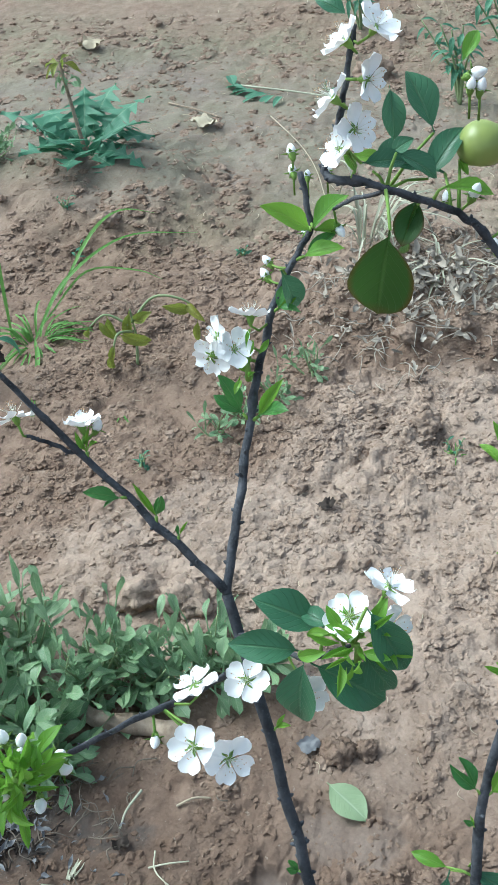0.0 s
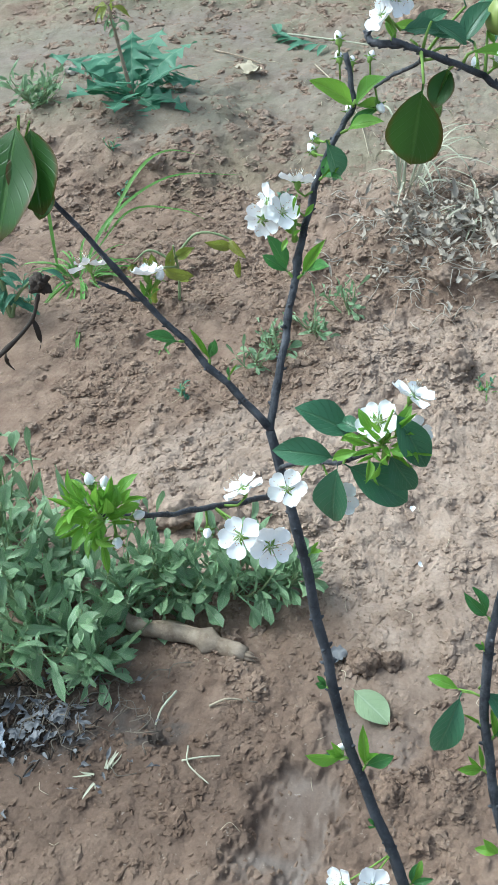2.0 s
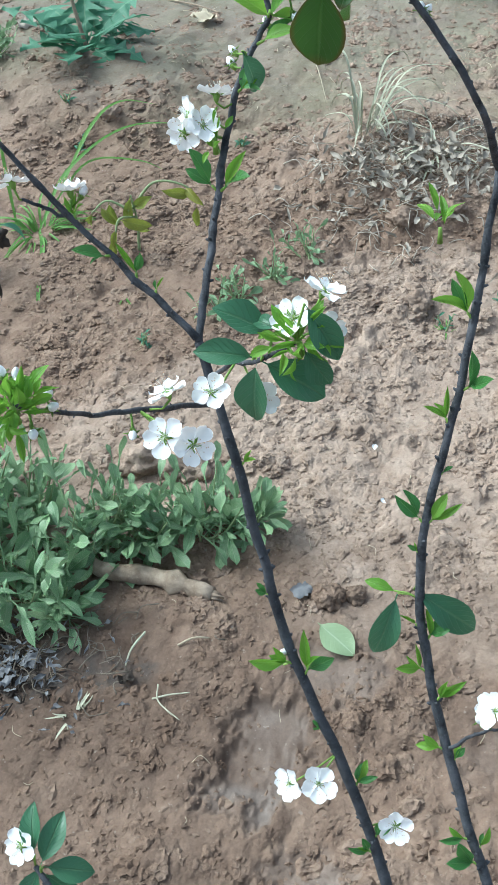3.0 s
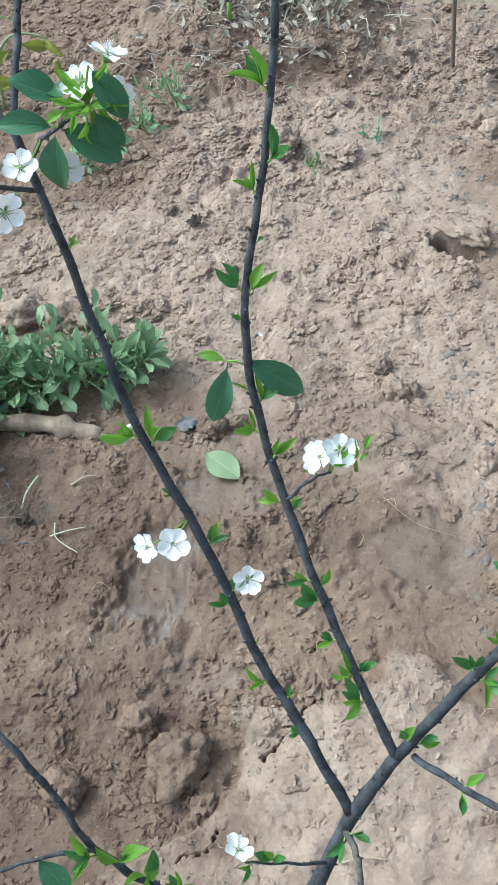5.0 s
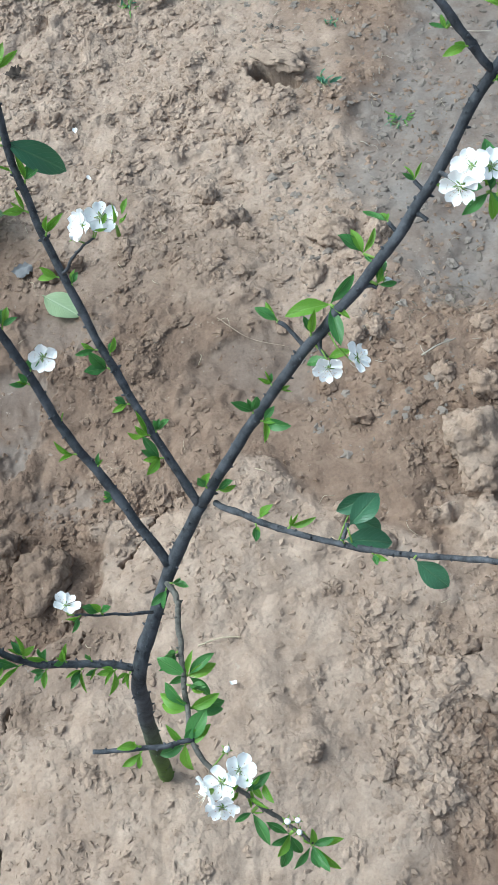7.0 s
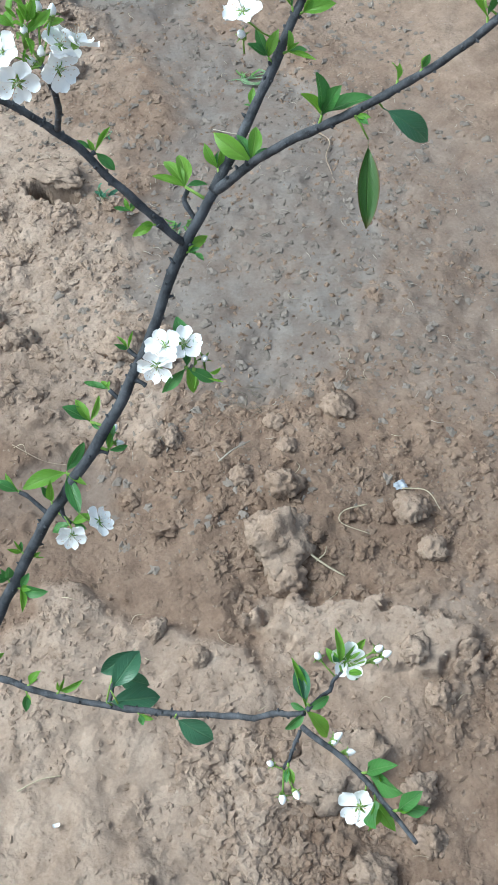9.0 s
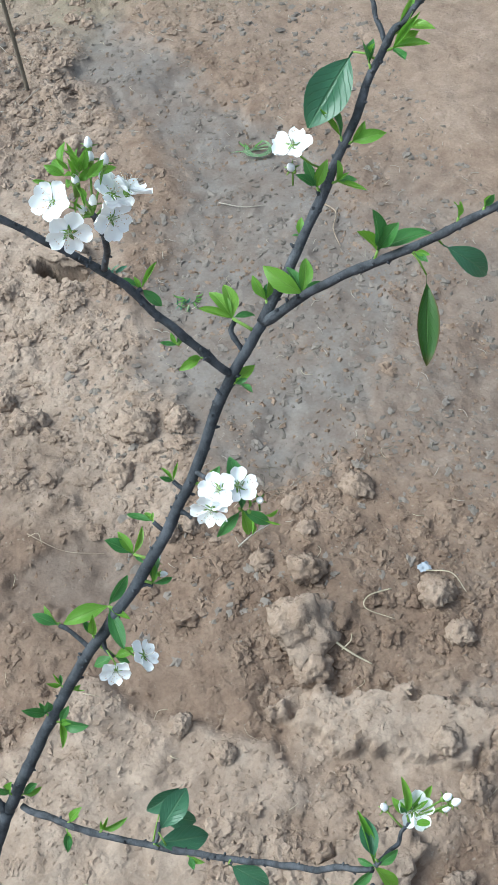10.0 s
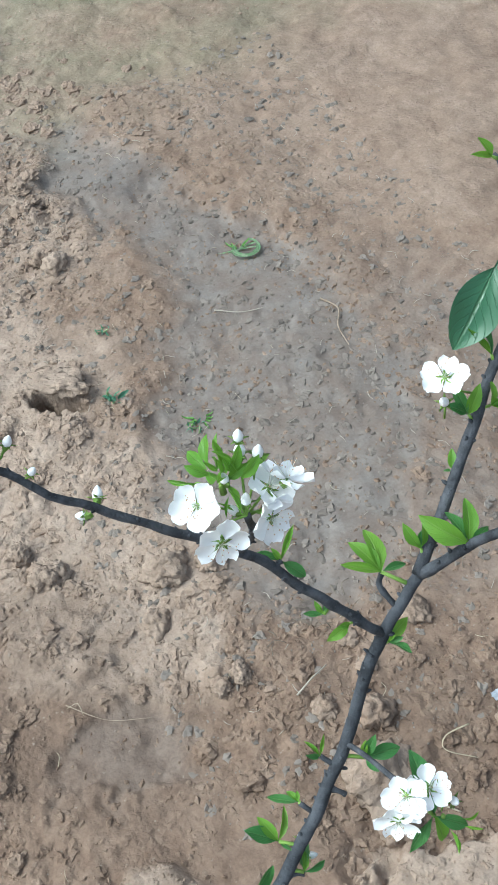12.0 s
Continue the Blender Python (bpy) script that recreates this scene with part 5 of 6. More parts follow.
def flower_bud(p, seed, size=0.0047):
    rs = random.Random(seed)
    hold = nearest_on_tree(p)
    out = ((p - hold).normalized() + Vector((0, 0, 0.5)) + OPEN * 0.3).normalized()
    m = aimed(p, out.orthogonal(), out, size * rs.uniform(0.85, 1.2))
    ob = part("flower_bud", BUD, plum_tree, m, "closed white flower bud")
    base = m @ Vector((0, 0, -0.45))
    v, f = cup(0.55)
    v = [m @ (Vector(q) * 2.0 + Vector((0, 0, -0.22))) for q in v]
    foot = hold if (hold - p).length < 0.03 else base - Vector((0, 0, 0.012))
    sv, sf = tube([foot, foot.lerp(base, 0.6) + Vector((0, 0, -0.001)), base], [0.0006, 0.0006, 0.0007], 6)
    inv = m.inverted()
    v, f = joined([(v, f), (sv, sf)])
    part("calyx", mesh_of("calyx", [inv @ Vector(q) for q in v], f, CALYX), ob, None, "green calyx and stalk")


k = 0
for group, rows in FLOWERS.items():
    for x, y, z, angle, lean in rows:
        blossom(Vector((x, y, z)), angle, lean, 40 + k, {'flowers_a': 0.0108, 'flowers_top': 0.0100}.get(group, 0.0125))
        k += 1
for rows in BUDS.values():
    for p in rows:
        flower_bud(Vector(p), 400 + k)
        k += 1


def opening_bud_cluster(p, count, radius, seed):
    """A tight bunch of bright young leaves round unopened buds."""
    rs = random.Random(seed)
    core = part("leaf_sprout", mesh_of("leaf_sprout", *tube([p - Vector((0, 0, 0.01)), p], [0.0018, 0.0012], 6), CALYX), plum_tree)
    for _ in range(count):
        d = (Vector((rs.gauss(0, 1), rs.gauss(0, 1), rs.gauss(0.3, 1)))).normalized()
        part("leaf", YOUNG_LEAVES[rs.randrange(4)], core, aimed(p + d * radius * rs.uniform(0.1, 0.65), d + Vector((rs.gauss(0, 0.5), rs.gauss(0, 0.5), rs.gauss(0.3, 0.5))), OPEN + Vector((rs.uniform(-1, 1), rs.uniform(-1, 1), 0)), radius * rs.uniform(0.45, 0.8)))


opening_bud_cluster(Vector((-0.140, 0.130, 1.045)), 70, 0.018, 1)
opening_bud_cluster(Vector((-0.038, 0.226, 1.000)), 42, 0.021, 2)
opening_bud_cluster(Vector((0.287, 0.205, 0.994)), 26, 0.021, 3)
opening_bud_cluster(Vector((0.337, 0.088, 0.818)), 9, 0.020, 4)
opening_bud_cluster(Vector((0.091, 0.198, 0.728)), 7, 0.018, 5)
opening_bud_cluster(Vector((0.128, -0.170, 0.558)), 9, 0.022, 6)
opening_bud_cluster(Vector((-0.102, 0.386, 1.018)), 7, 0.018, 7)
opening_bud_cluster(Vector((0.027, 0.353, 0.978)), 6, 0.026, 8)

# one small unripe fruit among the top leaves
v, f = lump(31, 3, 0.04, 1.0)
fruit = part("fruit", mesh_of("fruit", [tuple(Vector(q) * 0.0105) for q in v], f, FRUIT), plum_tree, pose(0.008, 0.385, 1.134), "small round yellow-green unripe fruit")


# ---- larger clods, lying where they fell ----
CLODS_0 = [(0.468, 0.394, 0.046), (0.462, 0.336, 0.029), (-0.142, 0.282, 0.039), (-0.196, 0.336, 0.029), (-0.285, 0.250, 0.026), (0.441, -0.063, 0.025), (0.435, -0.105, 0.027), (0.498, -0.107, 0.020), (0.521, -0.045, 0.019), (0.377, 0.011, 0.014), (0.363, 0.072, 0.020), (0.500, 0.472, 0.026), (0.521, 0.587, 0.015), (0.624, 0.590, 0.021), (0.525, 0.539, 0.015), (0.658, 0.380, 0.024), (0.448, 0.507, 0.018), (0.340, 0.812, 0.029), (0.293, 0.737, 0.021), (0.406, 0.797, 0.022), (0.170, 0.888, 0.024), (0.337, 0.811, 0.028), (0.065, 1.814, 0.023), (0.400, 1.556, 0.024), (0.377, 1.588, 0.019), (-0.464, 1.095, 0.043), (-0.389, 1.089, 0.041), (-0.787, 2.281, 0.026), (-0.119, 0.824, 0.024), (-0.081, 0.832, 0.017)]
CLODS_1 = [(0.622, 0.587, 0.022), (0.663, 0.385, 0.023), (0.653, 0.165, 0.026), (0.586, 0.178, 0.020), (0.529, 0.014, 0.023), (0.367, 0.601, 0.015), (0.668, 0.317, 0.021), (0.598, 0.118, 0.018), (0.314, 0.257, 0.015), (0.271, 0.312, 0.015), (-0.005, 1.539, 0.028), (-0.043, 1.791, 0.026), (-0.110, 1.194, 0.019), (-0.185, 3.283, 0.056), (-0.127, 0.826, 0.020), (-0.066, 0.614, 0.017), (0.185, 0.889, 0.027), (0.145, 0.946, 0.021), (0.401, 0.795, 0.020), (0.336, 0.597, 0.015), (0.398, -0.036, 0.013), (0.261, -0.030, 0.013), (0.289, 0.058, 0.013), (0.178, 0.000, 0.014), (0.384, -0.093, 0.015), (0.332, -0.074, 0.013)]

for n, (x, y, r) in enumerate(CLODS_0 + CLODS_1):
    rs = random.Random(900 + n)
    size = "large" if r > 0.033 else ("fist-sized" if r > 0.021 else "small")
    soil_clod(x, y, r * 0.95, rs.uniform(0.9, 1.25), rs.uniform(0, 360), n, rs.uniform(0.25, 0.6), size + " dry clod of reddish earth on the bare ground")


def slab(x, y, size, thick, turn, seed, label, broad=0.75, ragged=0.32):
    """A flat flake of crust: level, pitted top and a broken rim that stands free."""
    v, f = lump(seed, 4, 0.30, 1.0)
    pts = []
    for q in v:
        r = math.hypot(q[0], q[1]) + 1e-6
        rim = Vector((q[0] / r * size * 16, q[1] / r * size * broad * 16, seed))
        edge = 1 + ragged * noise.noise(rim) + 0.16 * noise.noise(rim * 3.0)
        top = 0.5 + 0.5 * math.tanh(q[2] * 3.0)
        px, py = q[0] * size * edge * (1.0 if q[2] > -0.1 else 0.86), q[1] * size * broad * edge
        z = top * (1 + 0.5 * noise.noise(Vector((px * 22, py * 22, seed)))) + 0.25 * noise.noise(Vector((px * 60, py * 60, seed)))
        pts.append((px + 0.004 * noise.noise(Vector((px * 90, py * 90, seed + 4))), py + 0.006 * noise.noise(Vector((px * 50, py * 50, seed + 8))), z * thick))
    ob = new("earth_slab", dried(mesh_of("earth_slab", pts, f, CLOD), 0.9))
    ob.matrix_basis = pose(x, y, on_ground(x, y) - 0.3 * thick, 0, 0, turn)
    return tagged(ob, label, "soil clod")


slab(0.312, 1.238, 0.052, 0.018, -39, 64, "jutting lip of earth over a small burrow", 0.5, 0.12)
slab(0.432, 0.072, 0.066, 0.026, 12, 61, "broad flat slab of dried earth beside the loose lumps")



# ---- weeds ----
WEED_LEAVES = [leaf_mesh("leaf", WEED, length=1.0, width=w, fold=0.35, curl=c, wave=0.20, widest=0.74, petiole=0.26, rows=11, seed=20 + s, blunt=0.5)
               for s, (w, c) in enumerate(((0.24, 0.35), (0.19, 0.7), (0.30, 0.15), (0.21, -0.4)))]
THISTLE_LEAVES = [leaf_mesh("leaf", THISTLE, length=1.0, width=w, fold=0.30, curl=c, wave=0.10, teeth=0.14, lobes=6, widest=0.60, petiole=0.06, rows=37, seed=30 + s)
                  for s, (w, c) in enumerate(((0.42, 0.45), (0.50, 0.3), (0.40, 0.65)))]
NARROW_LEAVES = [leaf_mesh("leaf", THISTLE, length=1.0, width=0.30, fold=0.35, curl=c, wave=0.05, widest=0.4, petiole=0.1, rows=9, seed=40 + s) for s, c in enumerate((0.3, 0.7, 1.0))]
YELLOW_LEAVES = [leaf_mesh("leaf", YELLOWED, length=1.0, width=w, fold=0.6, curl=c, wave=0.12, widest=0.45, petiole=0.12, rows=9, seed=50 + s) for s, (w, c) in enumerate(((0.34, 0.5), (0.42, 0.9), (0.36, 0.2)))]


def leafy_weed(x, y, radius, height, stems, leaf, seed, label, group="", leaves=WEED_LEAVES, per=9, category="weed"):
    """A low bushy weed: leaning stems set with stalked leaves."""
    rs = random.Random(seed)
    plant = tagged(thing("leafy_weed", (x, y, on_ground(x, y) - 0.004)), label, category, group)
    for s in range(stems):
        a, out, up = rs.uniform(0, 6.283), radius * rs.uniform(0.25, 0.95), height * rs.uniform(0.55, 1.0)
        foot = Vector((rs.uniform(-1, 1), rs.uniform(-1, 1), 0)) * radius * 0.25
        tip = Vector((math.cos(a) * out, math.sin(a) * out, up))
        line = smooth_line([foot, foot.lerp(tip, 0.5) + Vector((0, 0, -0.12 * up)), tip], 5)
        stem = part("stem", mesh_of("stem", *tube(line, [0.0026, 0.0012], 6), STALK), plant)
        for j in range(per):
            u = 0.2 + 0.8 * (j + rs.uniform(0, 0.8)) / per
            at = Vector(line[min(len(line) - 1, int(u * len(line)))])
            b = 2.4 * j + rs.uniform(-0.5, 0.5)
            d = Vector((math.cos(b), math.sin(b), rs.uniform(-0.1, 1.5) + 0.6 * (u > 0.9))).normalized()
            face = Vector((rs.uniform(-0.9, 0.9), rs.uniform(-0.9, 0.6), 1.0))
            part("leaf", leaves[rs.randrange(len(leaves))], stem, aimed(at, d, face, leaf * rs.uniform(0.5, 1.25) * (1.15 - 0.45 * u)))
    return plant


LUSH = "bushy grey-green goosefoot weed on the bare earth"
for n, (x, y, r, h, s) in enumerate(((-0.70, 0.90, 0.12, 0.22, 9), (-0.58, 0.82, 0.12, 0.15, 9), (-0.67, 0.76, 0.11, 0.12, 8), (-0.49, 0.90, 0.11, 0.13, 9), (-0.41, 0.92, 0.08, 0.10, 7),
                                     (-0.33, 0.95, 0.08, 0.10, 6), (-0.75, 1.00, 0.10, 0.27, 8), (-0.62, 0.93, 0.09, 0.15, 6), (-0.52, 0.78, 0.06, 0.07, 4), (-0.27, 0.96, 0.06, 0.07, 4))):
    leafy_weed(x, y, r, h, s + 5, 0.082, 60 + n, ("tall " if h > 0.19 else "") + LUSH, "goosefoot weeds", per=7)
for n, (x, y, r, h, s) in enumerate(((-0.37, 1.56, 0.055, 0.07, 5), (-0.30, 1.63, 0.06, 0.06, 5), (-0.24, 1.70, 0.05, 0.07, 4), (-0.40, 1.50, 0.04, 0.05, 3))):
    leafy_weed(x, y, r, h, s, 0.046, 80 + n, "small pale green weed among crumbly clods", "small weeds", per=7)
for n, (x, y) in enumerate(((-0.45, 2.20), (0.05, 1.478), (0.17, 1.54), (-0.31, 3.17), (0.385, 1.175), (-0.86, 2.20), (-0.92, 2.33), (-0.53, 1.40), (-0.95, 1.72), (-0.99, 1.80), (0.41, 1.345), (0.49, 1.065))):
    leafy_weed(x, y, 0.028, 0.035 if n < 10 else 0.018, 3, 0.024 if n < 10 else 0.014, 95 + n, "tiny green seedling sprouting from bare earth", "seedlings", leaves=NARROW_LEAVES, per=4)


def rosette(x, y, count, length, seed, label, name="thistle"):
    """A rosette of long lobed leaves that arch from the ground."""
    rs = random.Random(seed)
    plant = tagged(thing(name, (x, y, on_ground(x, y) - 0.004)), label, "thistle")
    for i in range(count):
        a = 2 * math.pi * i / count * 1.0 + rs.uniform(-0.3, 0.3)
        d = Vector((math.cos(a), math.sin(a), rs.uniform(0.15, 1.5))).normalized()
        part("leaf", THISTLE_LEAVES[rs.randrange(3)], plant, aimed(Vector((math.cos(a), math.sin(a), 0)) * 0.012, d, Vector((0, 0, 1)), length * rs.uniform(0.65, 1.1)))
    return plant


big_thistle = rosette(-0.93, 2.62, 19, 0.25, 7, "blue-green thistle with lobed leaves on an earth mound", "thistle")
rs = random.Random(8)
line = smooth_line([(0, 0, 0), (-0.02, 0.02, 0.12), (-0.035, 0.03, 0.24)], 5)
stem = part("stem", mesh_of("stem", *tube(line, [0.006, 0.004], 7, 0.1, 3), WOOD), big_thistle, None, "withered brown stem")
for i in range(16):
    b = 2.4 * i
    part("leaf", (YELLOW_LEAVES if i % 3 == 0 else WEED_LEAVES)[i % 3], stem, aimed(Vector(line[-1 - i % 3]), (math.cos(b), math.sin(b), rs.uniform(-0.4, 0.6)), (0, -0.3, 1), rs.uniform(0.04, 0.07)))
leafy_weed(-1.21, 2.61, 0.10, 0.09, 12, 0.06, 61, "low bushy green weed on trodden earth")


def blade(points, width, material, name="blade"):
    """A long grass blade, folded along its middle, following a line."""
    line = smooth_line(points, 6)
    n, verts, faces, uvs = len(line), [], [], []
    for i, p in enumerate(line):
        u = i / (n - 1)
        d = Vector(line[min(i + 1, n - 1)] - line[max(i - 1, 0)]).normalized()
        s = d.cross(Vector((0, 0, 1)))
        s = s.normalized() if s.length > 1e-4 else Vector((1, 0, 0))
        w = width * (min(1.0, 0.45 + 2 * u) * (1 - u ** 3) + 0.03)
        for v, lift in ((-1, 0.35), (0, 0), (1, 0.35)):
            verts.append(Vector(p) + s * v * w * 0.5 + Vector((0, 0, lift * w)))
            uvs.append((u, 0.5 + v * 0.5))
    for i in range(n - 1):
        for j in range(2):
            a = i * 3 + j
            faces.append((a, a + 1, a + 4, a + 3))
    return mesh_of(name, verts, faces, material, uvs=uvs)


def grass_clump(x, y, count, reach, seed, label, material=GRASS, width=0.007, lean=(0.0, 0.0), name="grass_clump", category="grass", up=0.35):
    rs = random.Random(seed)
    clump = tagged(thing(name, (x, y, on_ground(x, y) - 0.003)), label, category)
    for i in range(count):
        a, r = rs.uniform(0, 6.283), reach * rs.uniform(0.45, 1.0)
        dx, dy = math.cos(a) * r + lean[0], math.sin(a) * r + lean[1]
        h = up * r * rs.uniform(0.3, 1.0)
        part("blade", blade([(0.02 * math.cos(a), 0.02 * math.sin(a), 0), (dx * 0.4, dy * 0.4, h), (dx * 0.8, dy * 0.8, h * 0.9), (dx, dy, max(0.01, h * 0.45))], width * rs.uniform(0.6, 1.1), material), clump)
    return clump


tuft = grass_clump(-0.86, 1.83, 34, 0.16, 12, "sprawling clump of green field grass on bare earth")
for pts, w in (([(0, 0, 0.01), (0.06, 0.10, 0.10), (0.17, 0.24, 0.13), (0.32, 0.33, 0.09)], 0.012), ([(0.05, 0.08, 0.08), (0.10, 0.22, 0.15), (0.15, 0.31, 0.16), (0.22, 0.37, 0.12)], 0.011),
               ([(0, 0, 0.01), (0.04, -0.10, 0.03), (0.07, -0.25, 0.02), (0.10, -0.36, 0.01)], 0.011), ([(0.03, 0.04, 0.05), (0.10, 0.14, 0.10), (0.20, 0.18, 0.08), (0.26, 0.19, 0.05)], 0.009),
               ([(-0.06, 0.02, 0), (-0.07, 0.06, 0.10), (-0.075, 0.09, 0.19), (-0.085, 0.11, 0.25)], 0.008)):
    part("blade", blade(pts, w, GRASS), tuft)
loop = grass_clump(0.725, 1.425, 3, 0.05, 14, "little wilted green grass loop lying in wet silt", width=0.005, up=0.3)
for n in range(3):
    r, a = 0.020 + 0.004 * n, 0.5 * n
    ring = [(r * math.cos(a - 0.9 * i) + 0.012, r * math.sin(a - 0.9 * i), 0.006 + 0.003 * min(i, 3)) for i in range(6)]
    part("blade", blade([(-0.060 + 0.015 * n, 0.022 - 0.02 * n, 0.004)] + ring, 0.0055, WEED), loop)
grass_clump(-0.60, 1.56, 5, 0.04, 15, "tiny green grass sprout on bare earth", width=0.004)
grass_clump(0.05, 1.47, 8, 0.035, 16, "tiny green grass sprout on bare earth", width=0.003)
grass_clump(0.50, 1.07, 7, 0.035, 17, "grass sprout at the edge of wet silt", width=0.005)
grass_clump(-0.46, 0.60, 9, 0.05, 18, "wilted pale grass tuft on damp earth", PALE_STRAW, 0.004)

# withered pale straw on a heap of mulch
grass_clump(-0.14, 2.13, 34, 0.20, 21, "dry pale straw tuft rising from a mulch heap", PALE_STRAW, 0.006, (0.06, 0.06), "straw_tuft", "dry grass", 0.8)
grass_clump(0.02, 2.03, 20, 0.16, 22, "dry bleached grass lying over a mulch heap", PALE_STRAW, 0.005, (0.03, -0.03), "straw_tuft", "dry grass", 0.35)


def litter(count, seed, field, length, radius, material, name, label, category, curl=0.4, lift=0.003):
    """Short dry bits strewn over a stretch of ground."""
    rs = np.random.RandomState(seed)
    pieces = []
    xs, ys = field(rs, count)
    zs = ground_height(xs, ys)
    for x, y, z in zip(xs, ys, zs):
        a, n = rs.uniform(0, 6.283), length * rs.uniform(0.4, 1.2)
        d, s = np.array([math.cos(a), math.sin(a), 0]), np.array([-math.sin(a), math.cos(a), 0])
        p = np.array([x, y, z + lift])
        mid = p + s * n * curl * rs.uniform(-0.5, 0.5) + (0, 0, n * curl * rs.uniform(0, 0.5))
        pieces.append(tube(smooth_line([p - d * n / 2, mid, p + d * n / 2 + s * n * curl * rs.uniform(-0.3, 0.3)], 3), [radius * rs.uniform(0.5, 1.2), radius * 0.5], 4))
    v, f = joined(pieces)
    return tagged(new(name, mesh_of(name, v, f, material)), label, category, kind="stuff")


def curled_leaves(count, seed, field, size, material, name, label, category, heap):
    """Dead leaves, folded and rolled, thrown over a stretch of ground."""
    rs = np.random.RandomState(seed)
    xs, ys = field(rs, count)
    pieces = []
    for x, y, z in zip(xs, ys, ground_height(xs, ys)):
        v, f, _ = leaf_shape(1.0, rs.uniform(0.3, 0.6), rs.uniform(0.3, 1.1), rs.uniform(-0.9, 0.9), 0.25, 0.1, 0, 0.5, 0.05, 6, rs.randint(999))
        m = aimed(Vector((x, y, z + 0.004 + heap * rs.uniform())), (rs.normal(), rs.normal(), rs.uniform(-0.2, 0.7)), (rs.normal(0, 0.6), rs.normal(0, 0.6), 1.0), size * rs.uniform(0.5, 1.2))
        pieces.append(([m @ Vector(q) for q in v], f))
    v, f = joined(pieces)
    return tagged(new(name, mesh_of(name, v, f, material)), label, category, kind="stuff")


curled_leaves(380, 41, lambda r, n: (r.normal(0.0, 0.12, n), r.normal(1.96, 0.10, n)), 0.032, MULCH, "dead_leaves", "heap of curled grey withered leaves", "mulch", 0.03)
curled_leaves(150, 42, lambda r, n: (r.normal(-0.58, 0.08, n), r.normal(0.665, 0.045, n)), 0.017, ASH, "burnt_leaves", "curled flakes of burnt leaves below the weeds", "ash", 0.012)
litter(240, 31, lambda r, n: (r.normal(-0.03, 0.13, n), r.normal(1.96, 0.12, n)), 0.06, 0.0016, MULCH, "mulch", "heap of withered grey plant mulch", "mulch", 0.9, 0.008)
litter(80, 32, lambda r, n: (r.normal(-0.54, 0.08, n), r.normal(0.71, 0.04, n)), 0.040, 0.0013, ROTTED, "dead_stems", "withered stems tangled under the weeds", "dead stems", 0.8, 0.008)
litter(260, 37, lambda r, n: (r.normal(-0.60, 0.05, n), r.normal(0.67, 0.035, n)), 0.022, 0.0022, CHAR, "burnt_bits", "blackened bits of burnt stems below the weeds", "ash", 0.5, 0.004)
litter(340, 33, lambda r, n: (r.uniform(-1.5, 0.5, n), r.uniform(2.3, 3.9, n)), 0.03, 0.0011, STRAW, "straw_litter", "bits of straw strewn over trodden earth", "straw", 0.3)
litter(170, 34, lambda r, n: (r.uniform(0.3, 1.1, n), r.uniform(0.5, 1.9, n)), 0.018, 0.0008, MULCH, "straw_litter", "dark bits of straw in the wet silt", "straw", 0.4)
litter(120, 35, lambda r, n: (r.uniform(-0.7, 0.7, n), r.uniform(-0.15, 2.0, n)), 0.022, 0.0006, STRAW, "straw_litter", "fine dry rootlets strewn over the earth", "straw", 0.7)
litter(40, 36, lambda r, n: (r.uniform(0.42, 0.80, n), r.uniform(0.61, 0.68, n)), 0.024, 0.0009, ROTTED, "straw_litter", "dark rootlets along the edge of the silt", "straw", 0.5)

# ---- dry stalks, sticks and scraps ----
def lying(name, points, radii, material, label, category, sides=7, knots=0.12, seed=0):
    pts = [(x, y, on_ground(x, y) + h) for x, y, h in points]
    v, f = tube(smooth_line(pts, 7), radii, sides, knots, seed)
    return tagged(new(name, mesh_of(name, v, f, material)), label, category)


stick = lying("stick", [(-0.615, 0.945, 0.02), (-0.55, 0.895, 0.022), (-0.475, 0.845, 0.016), (-0.40, 0.842, 0.012), (-0.295, 0.815, 0.010)], [0.009, 0.0115, 0.0120, 0.0135, 0.0110], WOOD, "weathered pale brown dead branch lying under the weeds", "stick", 14, 0.45, 4)
for n in range(6):
    a = n * 1.05
    foot = Vector((-0.302, 0.816, on_ground(-0.295, 0.815) + 0.010)) + Vector((0, math.cos(a), math.sin(a))) * 0.005
    splinter = tube([foot, foot + Vector((0.012, -0.003, 0)), foot + Vector((0.014 + 0.003 * (n * 7 % 5), -0.005, -0.001))], [0.0045, 0.0036, 0.0006], 5, 0.1, n)
    part("splinter", mesh_of("splinter", *splinter, WOOD), stick)
upright = tagged(thing("upright_stem", (0.345, 1.785, on_ground(0.345, 1.785))), "thin olive-brown weed stem standing upright in the earth", "stem")
part("shaft", mesh_of("shaft", *tube(smooth_line([(0, 0, -0.05), (-0.004, 0.002, 0.15), (-0.01, 0.0, 0.32), (-0.008, 0.004, 0.5)], 5), [0.0048, 0.0034], 7, 0.15, 5), ROTTED), upright)
for n in range(9):
    part("leaf", NARROW_LEAVES[n % 3], upright, aimed(Vector((-0.009, 0.003, 0.36 + 0.017 * n)), (math.cos(2.4 * n), math.sin(2.4 * n), 0.4), (0, -0.2, 1), 0.045 + 0.003 * (n % 3)))
